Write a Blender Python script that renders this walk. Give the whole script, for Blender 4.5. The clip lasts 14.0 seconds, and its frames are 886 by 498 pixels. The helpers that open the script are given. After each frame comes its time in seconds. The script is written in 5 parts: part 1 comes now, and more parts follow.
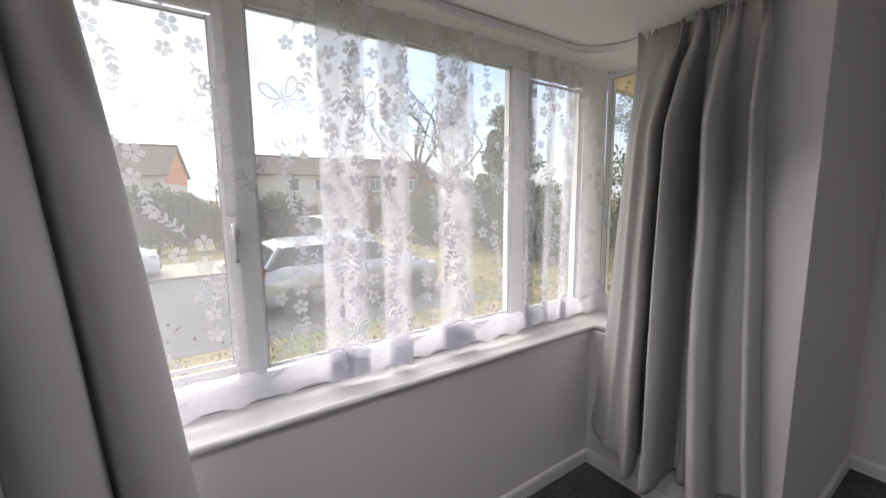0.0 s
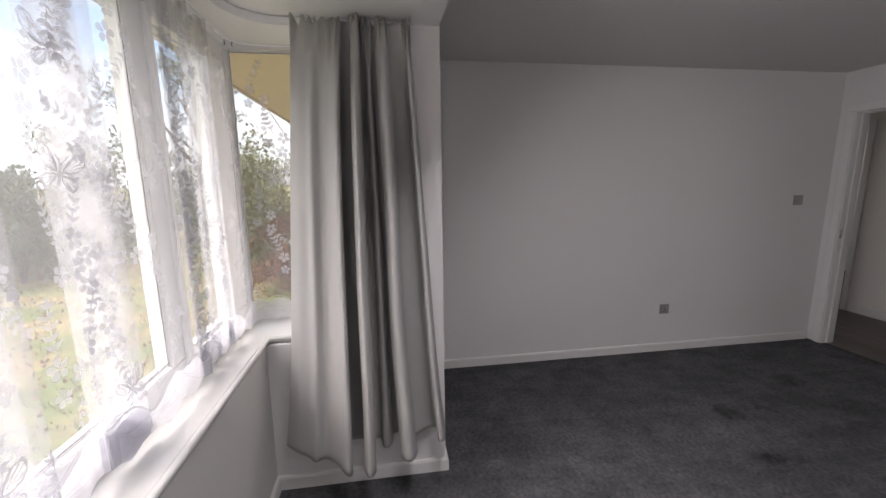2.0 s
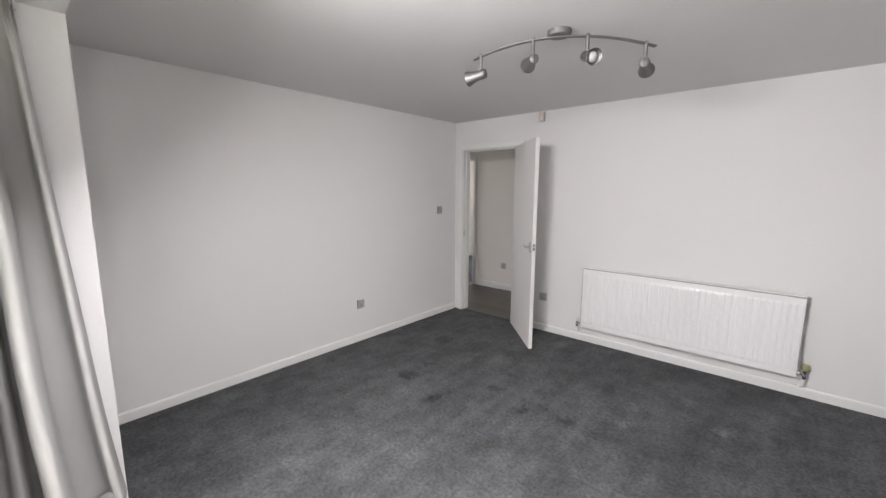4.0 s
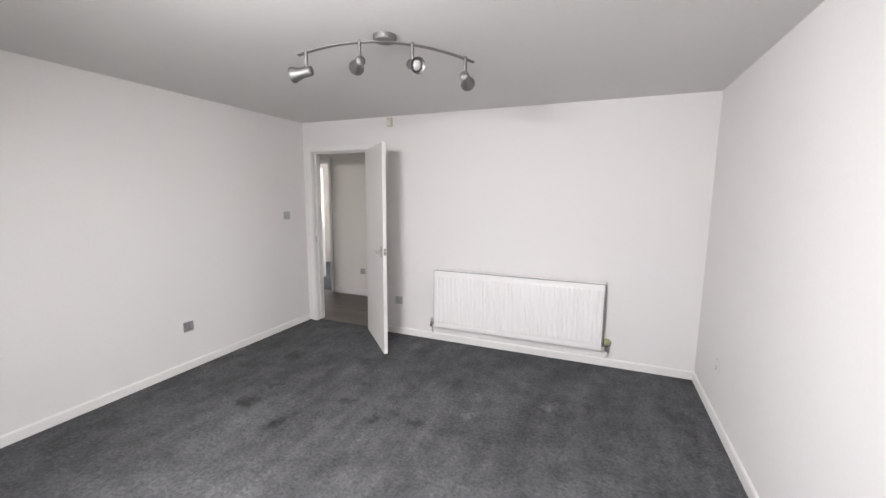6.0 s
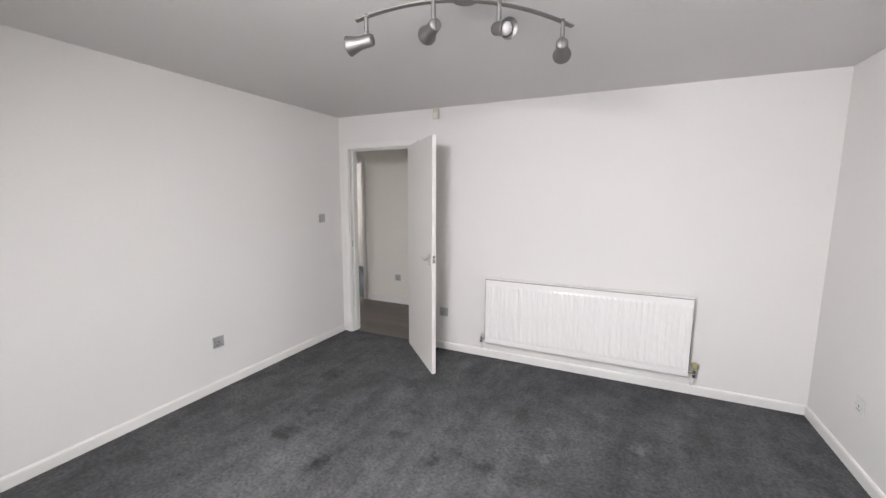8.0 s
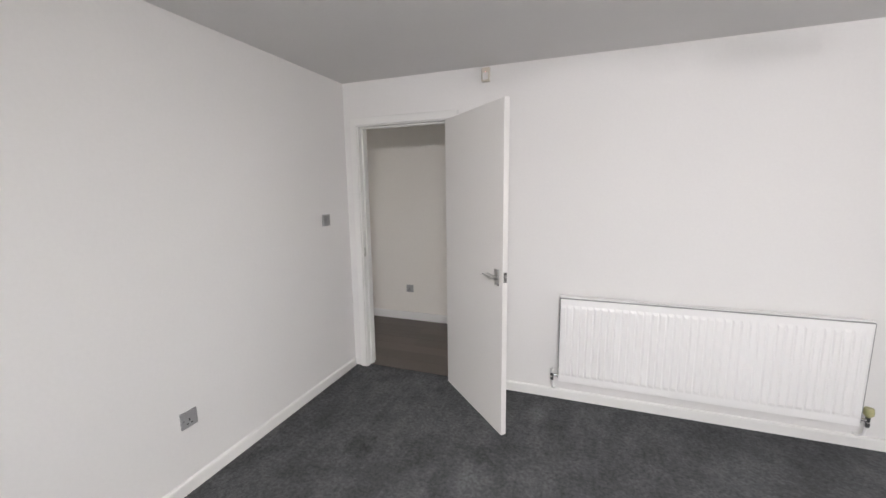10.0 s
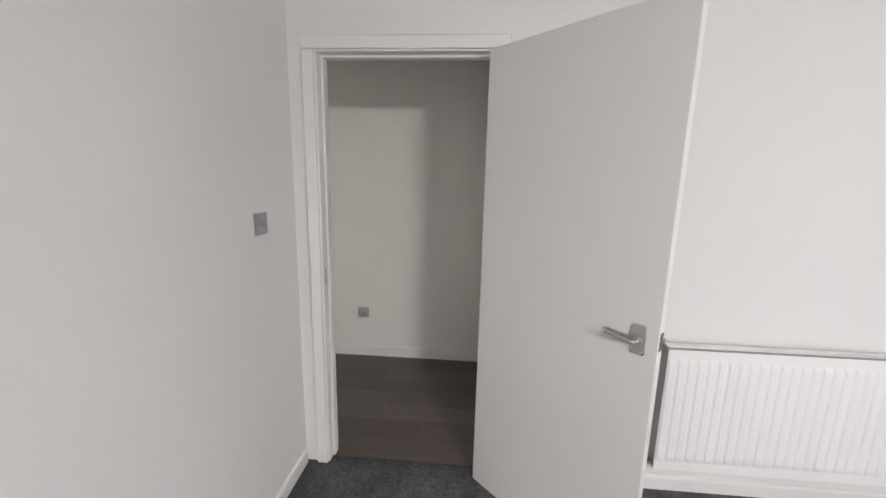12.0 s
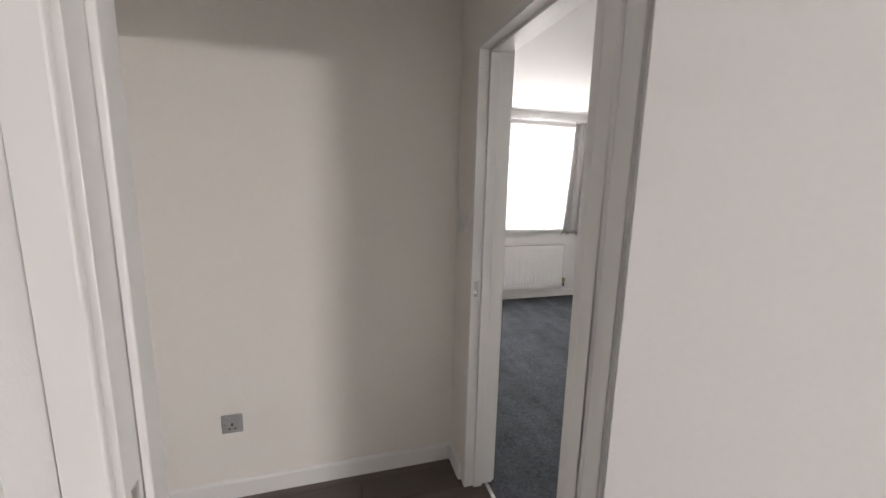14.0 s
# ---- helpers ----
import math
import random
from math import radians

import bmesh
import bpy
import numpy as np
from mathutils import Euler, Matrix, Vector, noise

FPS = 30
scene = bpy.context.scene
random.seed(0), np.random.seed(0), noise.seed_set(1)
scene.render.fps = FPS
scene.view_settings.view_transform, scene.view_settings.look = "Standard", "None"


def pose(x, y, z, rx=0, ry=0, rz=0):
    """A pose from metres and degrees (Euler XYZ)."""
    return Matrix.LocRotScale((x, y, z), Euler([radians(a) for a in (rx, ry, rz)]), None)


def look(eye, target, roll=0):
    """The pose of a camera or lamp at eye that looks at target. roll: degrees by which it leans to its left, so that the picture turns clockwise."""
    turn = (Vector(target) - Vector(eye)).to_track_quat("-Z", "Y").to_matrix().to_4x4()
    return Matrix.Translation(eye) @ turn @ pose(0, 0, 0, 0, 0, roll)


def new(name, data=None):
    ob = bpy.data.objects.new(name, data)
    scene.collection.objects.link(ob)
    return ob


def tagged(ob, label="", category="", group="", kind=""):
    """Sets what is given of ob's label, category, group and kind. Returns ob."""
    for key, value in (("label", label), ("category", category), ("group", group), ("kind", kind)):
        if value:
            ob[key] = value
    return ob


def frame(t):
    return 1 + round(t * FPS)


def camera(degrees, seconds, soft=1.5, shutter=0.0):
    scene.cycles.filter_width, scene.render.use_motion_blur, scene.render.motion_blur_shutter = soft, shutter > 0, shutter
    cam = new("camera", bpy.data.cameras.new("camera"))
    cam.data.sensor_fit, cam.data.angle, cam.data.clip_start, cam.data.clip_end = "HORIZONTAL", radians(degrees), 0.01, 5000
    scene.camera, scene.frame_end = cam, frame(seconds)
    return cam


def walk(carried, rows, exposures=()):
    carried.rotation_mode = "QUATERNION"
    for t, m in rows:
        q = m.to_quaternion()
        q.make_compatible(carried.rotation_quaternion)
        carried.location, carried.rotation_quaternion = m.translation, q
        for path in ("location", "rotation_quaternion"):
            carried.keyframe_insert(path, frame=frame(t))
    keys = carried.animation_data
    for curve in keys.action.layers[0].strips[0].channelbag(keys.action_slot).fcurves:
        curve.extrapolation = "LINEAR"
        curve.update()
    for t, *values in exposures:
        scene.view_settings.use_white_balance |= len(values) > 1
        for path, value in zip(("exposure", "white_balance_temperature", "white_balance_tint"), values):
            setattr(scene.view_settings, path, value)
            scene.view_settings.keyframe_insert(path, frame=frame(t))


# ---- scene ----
cam = camera(97.4, 14.0)
PATH = [
    (0, (-2.858, 3.18, 1.448), (-1.752, 4.826, 1.188), -0.6),
    (0.5, (-2.831, 3.436, 1.458), (-1.344, 4.747, 1.192), -1.0),
    (1, (-2.856, 3.634, 1.495), (-1.057, 4.441, 1.157), -1.4),
    (1.5, (-2.9, 3.755, 1.514), (-0.952, 4.016, 1.147), -1.2),
    (2, (-2.892, 3.833, 1.478), (-0.942, 3.545, 1.137), -0.8),
    (2.5, (-2.934, 3.86, 1.499), (-1.099, 3.131, 1.182), -0.5),
    (3, (-3.023, 3.9, 1.526), (-1.343, 2.853, 1.24), -0.2),
    (3.5, (-3.081, 3.868, 1.534), (-1.576, 2.581, 1.249), 0.1),
    (4, (-3.123, 3.812, 1.513), (-1.822, 2.322, 1.215), 0.2),
    (6.5, (-3.258, 3.599, 1.518), (-2.536, 1.754, 1.248), 0.5),
    (7, (-3.206, 3.514, 1.499), (-2.383, 1.71, 1.238), 0.5),
    (7.5, (-3.064, 3.447, 1.497), (-2.199, 1.664, 1.226), 0.4),
    (8, (-2.804, 3.392, 1.504), (-1.968, 1.594, 1.237), 0.3),
    (8.5, (-2.549, 3.273, 1.505), (-1.727, 1.473, 1.215), -0.2),
    (11, (-1.332, 2.284, 1.495), (-0.858, 0.368, 1.173), 0.0),
    (11.5, (-1.063, 2.028, 1.47), (-0.741, 0.083, 1.13), 0.8),
    (12, (-0.827, 1.745, 1.479), (-0.675, -0.214, 1.109), 1.3),
    (12.5, (-0.657, 1.418, 1.461), (-0.642, -0.553, 1.122), 1.2),
    (13, (-0.498, 1.122, 1.448), (-0.698, -0.836, 1.095), 1.1),
    (13.5, (-0.409, 0.844, 1.463), (-0.823, -1.078, 1.096), 1.6),
    (14, (-0.398, 0.561, 1.461), (-0.959, -1.328, 1.12), 1.3),
]
walk(cam, [(t, look(eye, target, roll)) for t, eye, target, roll in PATH],
     [(0, 1.25, 6400, 15), (0.5, 1.05, 6150, 13), (1.1, 1.0, 6050, 13), (2, 1.5, 6550, 17), (3, 2.4, 6600, 13), (4, 2.85, 6500, 10), (7, 3.1, 6500, 10), (11, 3.0, 6550, 9), (12.4, 3.1, 6550, 10), (13.5, 3.3, 6650, 12), (14, 3.3, 6750, 11)])

# ---- world, sun, exposure ----
world = bpy.data.worlds.new("sky")
scene.world = world
world.use_nodes = True
wn, wl = world.node_tree.nodes, world.node_tree.links
sky = wn.new("ShaderNodeTexSky")
sky.sky_type = 'NISHITA'
sky.sun_disc = False
sky.sun_elevation = radians(51)
sky.sun_rotation = radians(336)
sky.dust_density = 2.5
cloud_at = wn.new("ShaderNodeTexCoord")
cloud_map = wn.new("ShaderNodeMapping")
cloud_map.inputs["Scale"].default_value = (1.0, 1.0, 2.4)
cloud = wn.new("ShaderNodeTexNoise")
cloud.inputs["Scale"].default_value = 2.6
cloud.inputs["Detail"].default_value = 8
cloud.inputs["Roughness"].default_value = 0.6
cover = wn.new("ShaderNodeValToRGB")
cover.color_ramp.elements[0].position, cover.color_ramp.elements[1].position = 0.38, 0.55
cloud_mix = wn.new("ShaderNodeMix")
cloud_mix.data_type = 'RGBA'
cloud_mix.inputs["B"].default_value = (4.0, 3.95, 4.1, 1)
wl.new(cloud_at.outputs["Generated"], cloud_map.inputs["Vector"])
wl.new(cloud_map.outputs["Vector"], cloud.inputs["Vector"])
wl.new(cloud.outputs["Fac"], cover.inputs["Fac"])
wl.new(cover.outputs["Color"], cloud_mix.inputs["Factor"])
wl.new(sky.outputs["Color"], cloud_mix.inputs["A"])
wl.new(cloud_mix.outputs["Result"], wn["Background"].inputs["Color"])
wn["Background"].inputs["Strength"].default_value = 0.15
sun_data = bpy.data.lights.new("sun", 'SUN')
sun_data.energy, sun_data.angle, sun_data.color = 3.2, radians(65), (1.0, 0.95, 0.87)
sun = new("sun", sun_data)
sun.matrix_world = look((0, 0, 30), (0.407 * 20, -0.914 * 20, 30 - 20 * math.tan(radians(51))))


def fill_lamp(x, y, z, rx, rz, wide, high, power, spread=180):
    """An added area lamp that fills in for the sky's light."""
    d = bpy.data.lights.new("fill_lamp", 'AREA')
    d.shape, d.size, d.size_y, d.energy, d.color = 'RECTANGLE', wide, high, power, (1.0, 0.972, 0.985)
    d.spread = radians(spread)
    new("fill_lamp", d).matrix_world = pose(x, y, z, rx, 0, rz)


# unseen fill lamp under the bay's head, added to brighten room and hall
fill_lamp(-2.2, 3.60, 2.045, 49, 161, 0.70, 0.20, 9.9)
# unseen fill at the bay's left side, its spread kept to curtain and net
fill_lamp(-3.55, 4.12, 1.45, 92, -72, 0.28, 1.2, 0.6, 85)
# added in the bedroom window's opening for daylight, also whitens its panes
fill_lamp(-2.585, -3.99, 1.53, 90, 0, 1.6, 1.2, 11.0)
# unseen fill at the bathroom opening, brightens its door and the hall
fill_lamp(1.2, -3.43, 1.5, 90, 0, 1.3, 1.1, 5.0)


# ---- materials ----
def coords(nt, scale=(1, 1, 1), kind="Object"):
    tc = nt.nodes.new("ShaderNodeTexCoord")
    mp = nt.nodes.new("ShaderNodeMapping")
    mp.inputs["Scale"].default_value = scale
    nt.links.new(tc.outputs[kind], mp.inputs["Vector"])
    return mp.outputs["Vector"]


def noise_tex(nt, vec, scale, detail=4, rough=0.55):
    n = nt.nodes.new("ShaderNodeTexNoise")
    n.inputs["Scale"].default_value = scale
    n.inputs["Detail"].default_value = detail
    n.inputs["Roughness"].default_value = rough
    nt.links.new(vec, n.inputs["Vector"])
    return n.outputs["Fac"]


def ramp(nt, fac, *stops):
    r = nt.nodes.new("ShaderNodeValToRGB")
    el = r.color_ramp.elements
    while len(el) < len(stops):
        el.new(0.5)
    for e, (p, c) in zip(el, stops):
        e.position = p
        e.color = (c, c, c, 1) if isinstance(c, (int, float)) else (*c, 1)
    nt.links.new(fac, r.inputs["Fac"])
    return r.outputs["Color"]


def mixed(nt, fac, a, b, blend='MIX'):
    m = nt.nodes.new("ShaderNodeMix")
    m.data_type, m.blend_type = 'RGBA', blend
    for key, v in (("Factor", fac), ("A", a), ("B", b)):
        if isinstance(v, (int, float)):
            m.inputs[key].default_value = v if key == "Factor" else (v, v, v, 1)
        elif isinstance(v, tuple):
            m.inputs[key].default_value = (*v, 1)
        else:
            nt.links.new(v, m.inputs[key])
    return m.outputs["Result"]


def mat(name, base, rough=0.5, metal=0.0, fine=120, coarse=2.0, amount=0.06, bump=0.0, bump_scale=300, spec=0.5, stretch=(1, 1, 1), rvar=0.08, per_object=0.0):
    """A surface with variation at a fine and a coarse scale, and a fine relief."""
    m = bpy.data.materials.new(name)
    m.use_nodes = True
    nt = m.node_tree
    b = nt.nodes["Principled BSDF"]
    v = coords(nt, stretch)
    n1, n2 = noise_tex(nt, v, fine, 3), noise_tex(nt, v, coarse, 5)
    dark = tuple(c * (1 - amount) for c in base)
    light = tuple(min(1, c * (1 + amount)) for c in base)
    col = mixed(nt, n1, dark, light)
    col = mixed(nt, 0.6, col, ramp(nt, n2, (0.3, 1 - amount), (0.7, 1.0)), 'MULTIPLY')
    if per_object:
        oi = nt.nodes.new("ShaderNodeObjectInfo")
        col = mixed(nt, 1.0, col, ramp(nt, oi.outputs["Random"], (0.0, 1 - per_object), (1.0, 1.0)), 'MULTIPLY')
    nt.links.new(col, b.inputs["Base Color"])
    nt.links.new(ramp(nt, n2, (0.3, max(0.02, rough - rvar)), (0.7, min(1, rough + rvar))), b.inputs["Roughness"])
    b.inputs["Metallic"].default_value = metal
    b.inputs["Specular IOR Level"].default_value = spec
    if bump:
        bp = nt.nodes.new("ShaderNodeBump")
        bp.inputs["Strength"].default_value = bump
        bp.inputs["Distance"].default_value = 0.002
        nt.links.new(noise_tex(nt, v, bump_scale, 4), bp.inputs["Height"])
        nt.links.new(bp.outputs["Normal"], b.inputs["Normal"])
    return m


def pane_glass(name):
    m = bpy.data.materials.new(name)
    m.use_nodes = True
    nt = m.node_tree
    nt.nodes.remove(nt.nodes["Principled BSDF"])
    out = nt.nodes["Material Output"]
    tr, gl, fr, mx = (nt.nodes.new("ShaderNode" + k) for k in ("BsdfTransparent", "BsdfGlossy", "LayerWeight", "MixShader"))
    tr.inputs["Color"].default_value = (0.93, 0.95, 0.94, 1)
    gl.inputs["Roughness"].default_value = 0.02
    gloss, base = nt.nodes.new("ShaderNodeMath"), nt.nodes.new("ShaderNodeMath")
    gloss.operation, base.operation = 'POWER', 'MULTIPLY_ADD'
    gloss.inputs[1].default_value = 4.5
    base.inputs[1].default_value, base.inputs[2].default_value = 0.7, 0.04
    fr.inputs["Blend"].default_value = 0.5
    nt.links.new(fr.outputs["Facing"], gloss.inputs[0])
    nt.links.new(gloss.outputs[0], base.inputs[0])
    nt.links.new(base.outputs[0], mx.inputs[0])
    nt.links.new(tr.outputs[0], mx.inputs[1])
    nt.links.new(gl.outputs[0], mx.inputs[2])
    nt.links.new(mx.outputs[0], out.inputs["Surface"])
    return m


def sheer(name, cover_amount, color=(0.9, 0.9, 0.93), through_light=0.7):
    """Thin woven voile: gaps between the threads let the view through."""
    m = bpy.data.materials.new(name)
    m.use_nodes = True
    nt = m.node_tree
    nt.nodes.remove(nt.nodes["Principled BSDF"])
    out = nt.nodes["Material Output"]
    tr, df, tl, m1, m2 = (nt.nodes.new("ShaderNode" + k) for k in ("BsdfTransparent", "BsdfDiffuse", "BsdfTranslucent", "MixShader", "MixShader"))
    df.inputs["Color"].default_value = (*color, 1)
    tl.inputs["Color"].default_value = (*color, 1)
    m1.inputs[0].default_value = through_light
    nt.links.new(df.outputs[0], m1.inputs[1])
    nt.links.new(tl.outputs[0], m1.inputs[2])
    v = coords(nt)
    f = ramp(nt, noise_tex(nt, v, 35, 4), (0.3, cover_amount * 0.93), (0.7, min(1, cover_amount * 1.07)))
    nt.links.new(f, m2.inputs[0])
    nt.links.new(tr.outputs[0], m2.inputs[1])
    nt.links.new(m1.outputs[0], m2.inputs[2])
    nt.links.new(m2.outputs[0], out.inputs["Surface"])
    return m


def carpet_mat(name, base, spots=()):
    """Cut-pile carpet: speckled tufts, brushed streaks, trodden patches and stains."""
    m = mat(name, base, rough=0.95, fine=260, coarse=1.3, amount=0.45, spec=0.15, bump=1.0, bump_scale=300, rvar=0.03)
    nt = m.node_tree
    b = nt.nodes["Principled BSDF"]
    col = b.inputs["Base Color"].links[0].from_socket
    v = coords(nt)
    col = mixed(nt, 1.0, col, ramp(nt, noise_tex(nt, coords(nt, (2.2, 1.0, 1)), 1.8, 6, 0.7), (0.35, 0.74), (0.65, 1.12)), 'MULTIPLY')
    col = mixed(nt, 1.0, col, ramp(nt, noise_tex(nt, coords(nt, (7.0, 0.8, 1)), 1.6, 5, 0.65), (0.40, 0.94), (0.50, 1.0), (0.68, 1.14)), 'MULTIPLY')
    col = mixed(nt, 1.0, col, ramp(nt, noise_tex(nt, coords(nt), 6.5, 5, 0.7), (0.36, 0.82), (0.62, 1.14)), 'MULTIPLY')
    col = mixed(nt, 1.0, col, ramp(nt, noise_tex(nt, v, 48, 5, 0.75), (0.32, 0.56), (0.64, 1.30)), 'MULTIPLY')
    wob = nt.nodes.new("ShaderNodeVectorMath")
    wob.operation = 'ADD'
    nz = nt.nodes.new("ShaderNodeTexNoise")
    nz.inputs["Scale"].default_value = 14
    nt.links.new(v, nz.inputs["Vector"])
    sc = nt.nodes.new("ShaderNodeVectorMath")
    sc.operation = 'SCALE'
    sc.inputs["Scale"].default_value = 0.16
    nt.links.new(nz.outputs["Color"], sc.inputs[0])
    nt.links.new(v, wob.inputs[0])
    nt.links.new(sc.outputs[0], wob.inputs[1])
    for x, y, r, k in spots:
        d = nt.nodes.new("ShaderNodeVectorMath")
        d.operation = 'DISTANCE'
        d.inputs[1].default_value = (x + 0.08, y + 0.08, 0.08)
        nt.links.new(wob.outputs[0], d.inputs[0])
        col = mixed(nt, 1.0, col, ramp(nt, d.outputs["Value"], (r * 0.5, k), (r, 1.0)), 'MULTIPLY')
    nt.links.new(col, b.inputs["Base Color"])
    return m


WALL = mat("wall_paint", (0.78, 0.765, 0.757), 0.75, fine=60, coarse=0.9, amount=0.025, bump=0.25, bump_scale=220, spec=0.3)
WALL_HALL = mat("hall_wall_paint", (0.82, 0.785, 0.735), 0.75, fine=60, coarse=0.9, amount=0.03, bump=0.25, bump_scale=220, spec=0.3)
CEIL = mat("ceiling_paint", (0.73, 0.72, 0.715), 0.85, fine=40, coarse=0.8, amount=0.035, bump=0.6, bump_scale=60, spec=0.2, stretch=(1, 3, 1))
# lighter than CEIL: the window's brightness on the bay ceiling is put in the colour
BAYCEIL_LIT = mat("bay_ceiling_lit_paint", (0.85, 0.845, 0.84), 0.7, fine=40, coarse=0.8, amount=0.03, bump=0.3, bump_scale=80, spec=0.3)
GLOSS = mat("white_gloss_paint", (0.80, 0.79, 0.775), 0.4, fine=50, coarse=3, amount=0.015, rvar=0.01)
DOORP = mat("door_paint", (0.77, 0.75, 0.73), 0.38, fine=90, coarse=1.5, amount=0.03, bump=0.12, bump_scale=160)
UPVC = mat("white_upvc", (0.82, 0.82, 0.83), 0.3, fine=30, coarse=2, amount=0.02)
SILLW = mat("sill_white", (0.80, 0.80, 0.80), 0.14, fine=30, coarse=4, amount=0.03)
SEAL = mat("rubber_seal", (0.05, 0.05, 0.05), 0.6)
CARPET = carpet_mat("charcoal_carpet", (0.112, 0.115, 0.121), [(-1.31, 1.84, 0.075, 0.5), (-0.91, 1.71, 0.10, 0.6), (-0.91, 1.44, 0.07, 0.62), (-0.62, 0.95, 0.11, 0.6), (-1.57, 1.42, 0.07, 0.7), (-1.58, 1.15, 0.06, 0.65), (-1.88, 1.27, 0.08, 0.7), (-2.17, 1.48, 0.08, 0.7), (-1.88, 1.54, 0.05, 0.65), (-2.47, 1.25, 0.06, 1.5), (-2.45, 1.0, 0.06, 1.4), (-2.96, 0.95, 0.06, 1.6), (-1.31, 0.8, 0.09, 0.7)])
CARPET_BED = carpet_mat("slate_carpet", (0.085, 0.093, 0.105))
PLANK = mat("dark_wood_plank", (0.15, 0.122, 0.105), 0.42, fine=70, coarse=5, amount=0.4, bump=0.15, bump_scale=200, stretch=(0.25, 4, 1), per_object=0.25)
FABRIC = mat("grey_curtain_cloth", (0.44, 0.433, 0.424), 0.55, fine=700, coarse=5, amount=0.10, bump=0.5, bump_scale=900, spec=0.3)
NET = sheer("voile_net", 0.24, (0.9, 0.9, 0.93), 0.7)
MOTIF = sheer("lace_motif", 0.6, (0.72, 0.72, 0.77), 0.45)
HEM = sheer("lace_hem", 0.6, (0.86, 0.86, 0.91), 0.62)
NICKEL = mat("brushed_nickel", (0.27, 0.265, 0.26), 0.6, 1.0, fine=200, coarse=8, amount=0.08, stretch=(1, 1, 8))
STEEL = mat("satin_steel", (0.58, 0.57, 0.56), 0.3, 1.0, fine=200, coarse=8, amount=0.08)
CHROME = mat("chrome", (0.7, 0.7, 0.7), 0.12, 1.0)
BRASS = mat("aged_brass", (0.42, 0.33, 0.16), 0.35, 1.0, coarse=20, amount=0.15)
DARKIN = mat("dark_recess", (0.03, 0.03, 0.03), 0.5)
BULB = mat("frosted_bulb", (0.42, 0.41, 0.42), 0.45)
PLASTIC = mat("white_plastic", (0.72, 0.72, 0.71), 0.35, amount=0.03)
GREYPL = mat("grey_plate", (0.45, 0.45, 0.46), 0.35, 0.35, amount=0.05)
SENSOR = mat("sensor_cream", (0.62, 0.58, 0.50), 0.4, amount=0.04)
VALVE = mat("yellowed_plastic", (0.40, 0.38, 0.20), 0.4, amount=0.1)
RADP = mat("radiator_enamel", (0.87, 0.86, 0.855), 0.35, fine=40, coarse=3, amount=0.01, rvar=0.02)
# dark grey standing in for shade in the radiator's top gaps and at its ends
GRILLE_SHADE = mat("radiator_grille_shade", (0.30, 0.30, 0.30), 0.5)
GLASS = pane_glass("window_glass")
LED = bpy.data.materials.new("led_red")
LED.use_nodes = True
LED.node_tree.nodes["Principled BSDF"].inputs["Emission Color"].default_value = (1, 0.08, 0.05, 1)
LED.node_tree.nodes["Principled BSDF"].inputs["Emission Strength"].default_value = 0.25
SOFFIT = mat("cream_soffit", (0.72, 0.60, 0.38), 0.6, fine=50, coarse=2, amount=0.08)
FASCIA = mat("fascia_paint", (0.6, 0.58, 0.54), 0.5, amount=0.06)
ASPHALT = mat("asphalt", (0.085, 0.085, 0.09), 0.9, fine=60, coarse=0.7, amount=0.25, bump=0.6, bump_scale=120)
PAVING = mat("paving_concrete", (0.36, 0.33, 0.28), 0.85, fine=40, coarse=0.8, amount=0.2, per_object=0.2)
def turf_mat(name, straw, green, **kw):
    """Winter turf: straw and green patches over a fine speckle."""
    m = mat(name, straw, 0.9, spec=0.1, **kw)
    nt = m.node_tree
    b = nt.nodes["Principled BSDF"]
    col = b.inputs["Base Color"].links[0].from_socket
    patch = ramp(nt, noise_tex(nt, coords(nt, (1, 1.6, 1)), 0.9, 6, 0.65), (0.42, 0.0), (0.58, 1.0))
    col = mixed(nt, patch, col, green)
    col = mixed(nt, 1.0, col, ramp(nt, noise_tex(nt, coords(nt), 9, 5, 0.7), (0.35, 0.55), (0.65, 1.25)), 'MULTIPLY')
    nt.links.new(col, b.inputs["Base Color"])
    return m


LAWN = turf_mat("lawn_soil", (0.34, 0.27, 0.14), (0.13, 0.16, 0.05), fine=25, coarse=0.6, amount=0.4, bump=0.8, bump_scale=60)
GRASS = turf_mat("grass_blade", (0.32, 0.27, 0.12), (0.13, 0.17, 0.05), fine=3, coarse=0.8, amount=0.4)
BRICK = mat("red_brick", (0.30, 0.15, 0.10), 0.85, fine=12, coarse=1.5, amount=0.3, per_object=0.3)
RENDERW = mat("cream_render", (0.62, 0.60, 0.56), 0.85, fine=20, coarse=0.6, amount=0.08)
ORANGE = mat("orange_tile_hanging", (0.72, 0.24, 0.07), 0.75, fine=10, coarse=1, amount=0.2)
ROOFT = mat("brown_roof_tile", (0.15, 0.115, 0.095), 0.85, fine=8, coarse=0.8, amount=0.3, per_object=0.3)
WOODF = mat("weathered_fence", (0.15, 0.11, 0.08), 0.85, fine=40, coarse=2, amount=0.3, stretch=(4, 4, 0.5), per_object=0.3)
WINDARK = mat("far_window_glass", (0.10, 0.12, 0.14), 0.08, amount=0.1)
BARK = mat("bark", (0.11, 0.085, 0.065), 0.9, fine=30, coarse=3, amount=0.35, bump=0.8, bump_scale=60)
LEAFG = mat("evergreen_leaf", (0.085, 0.115, 0.055), 0.6, fine=6, coarse=0.9, amount=0.5)
LEAFY = mat("shrub_leaf", (0.15, 0.15, 0.045), 0.6, fine=6, coarse=0.9, amount=0.5)
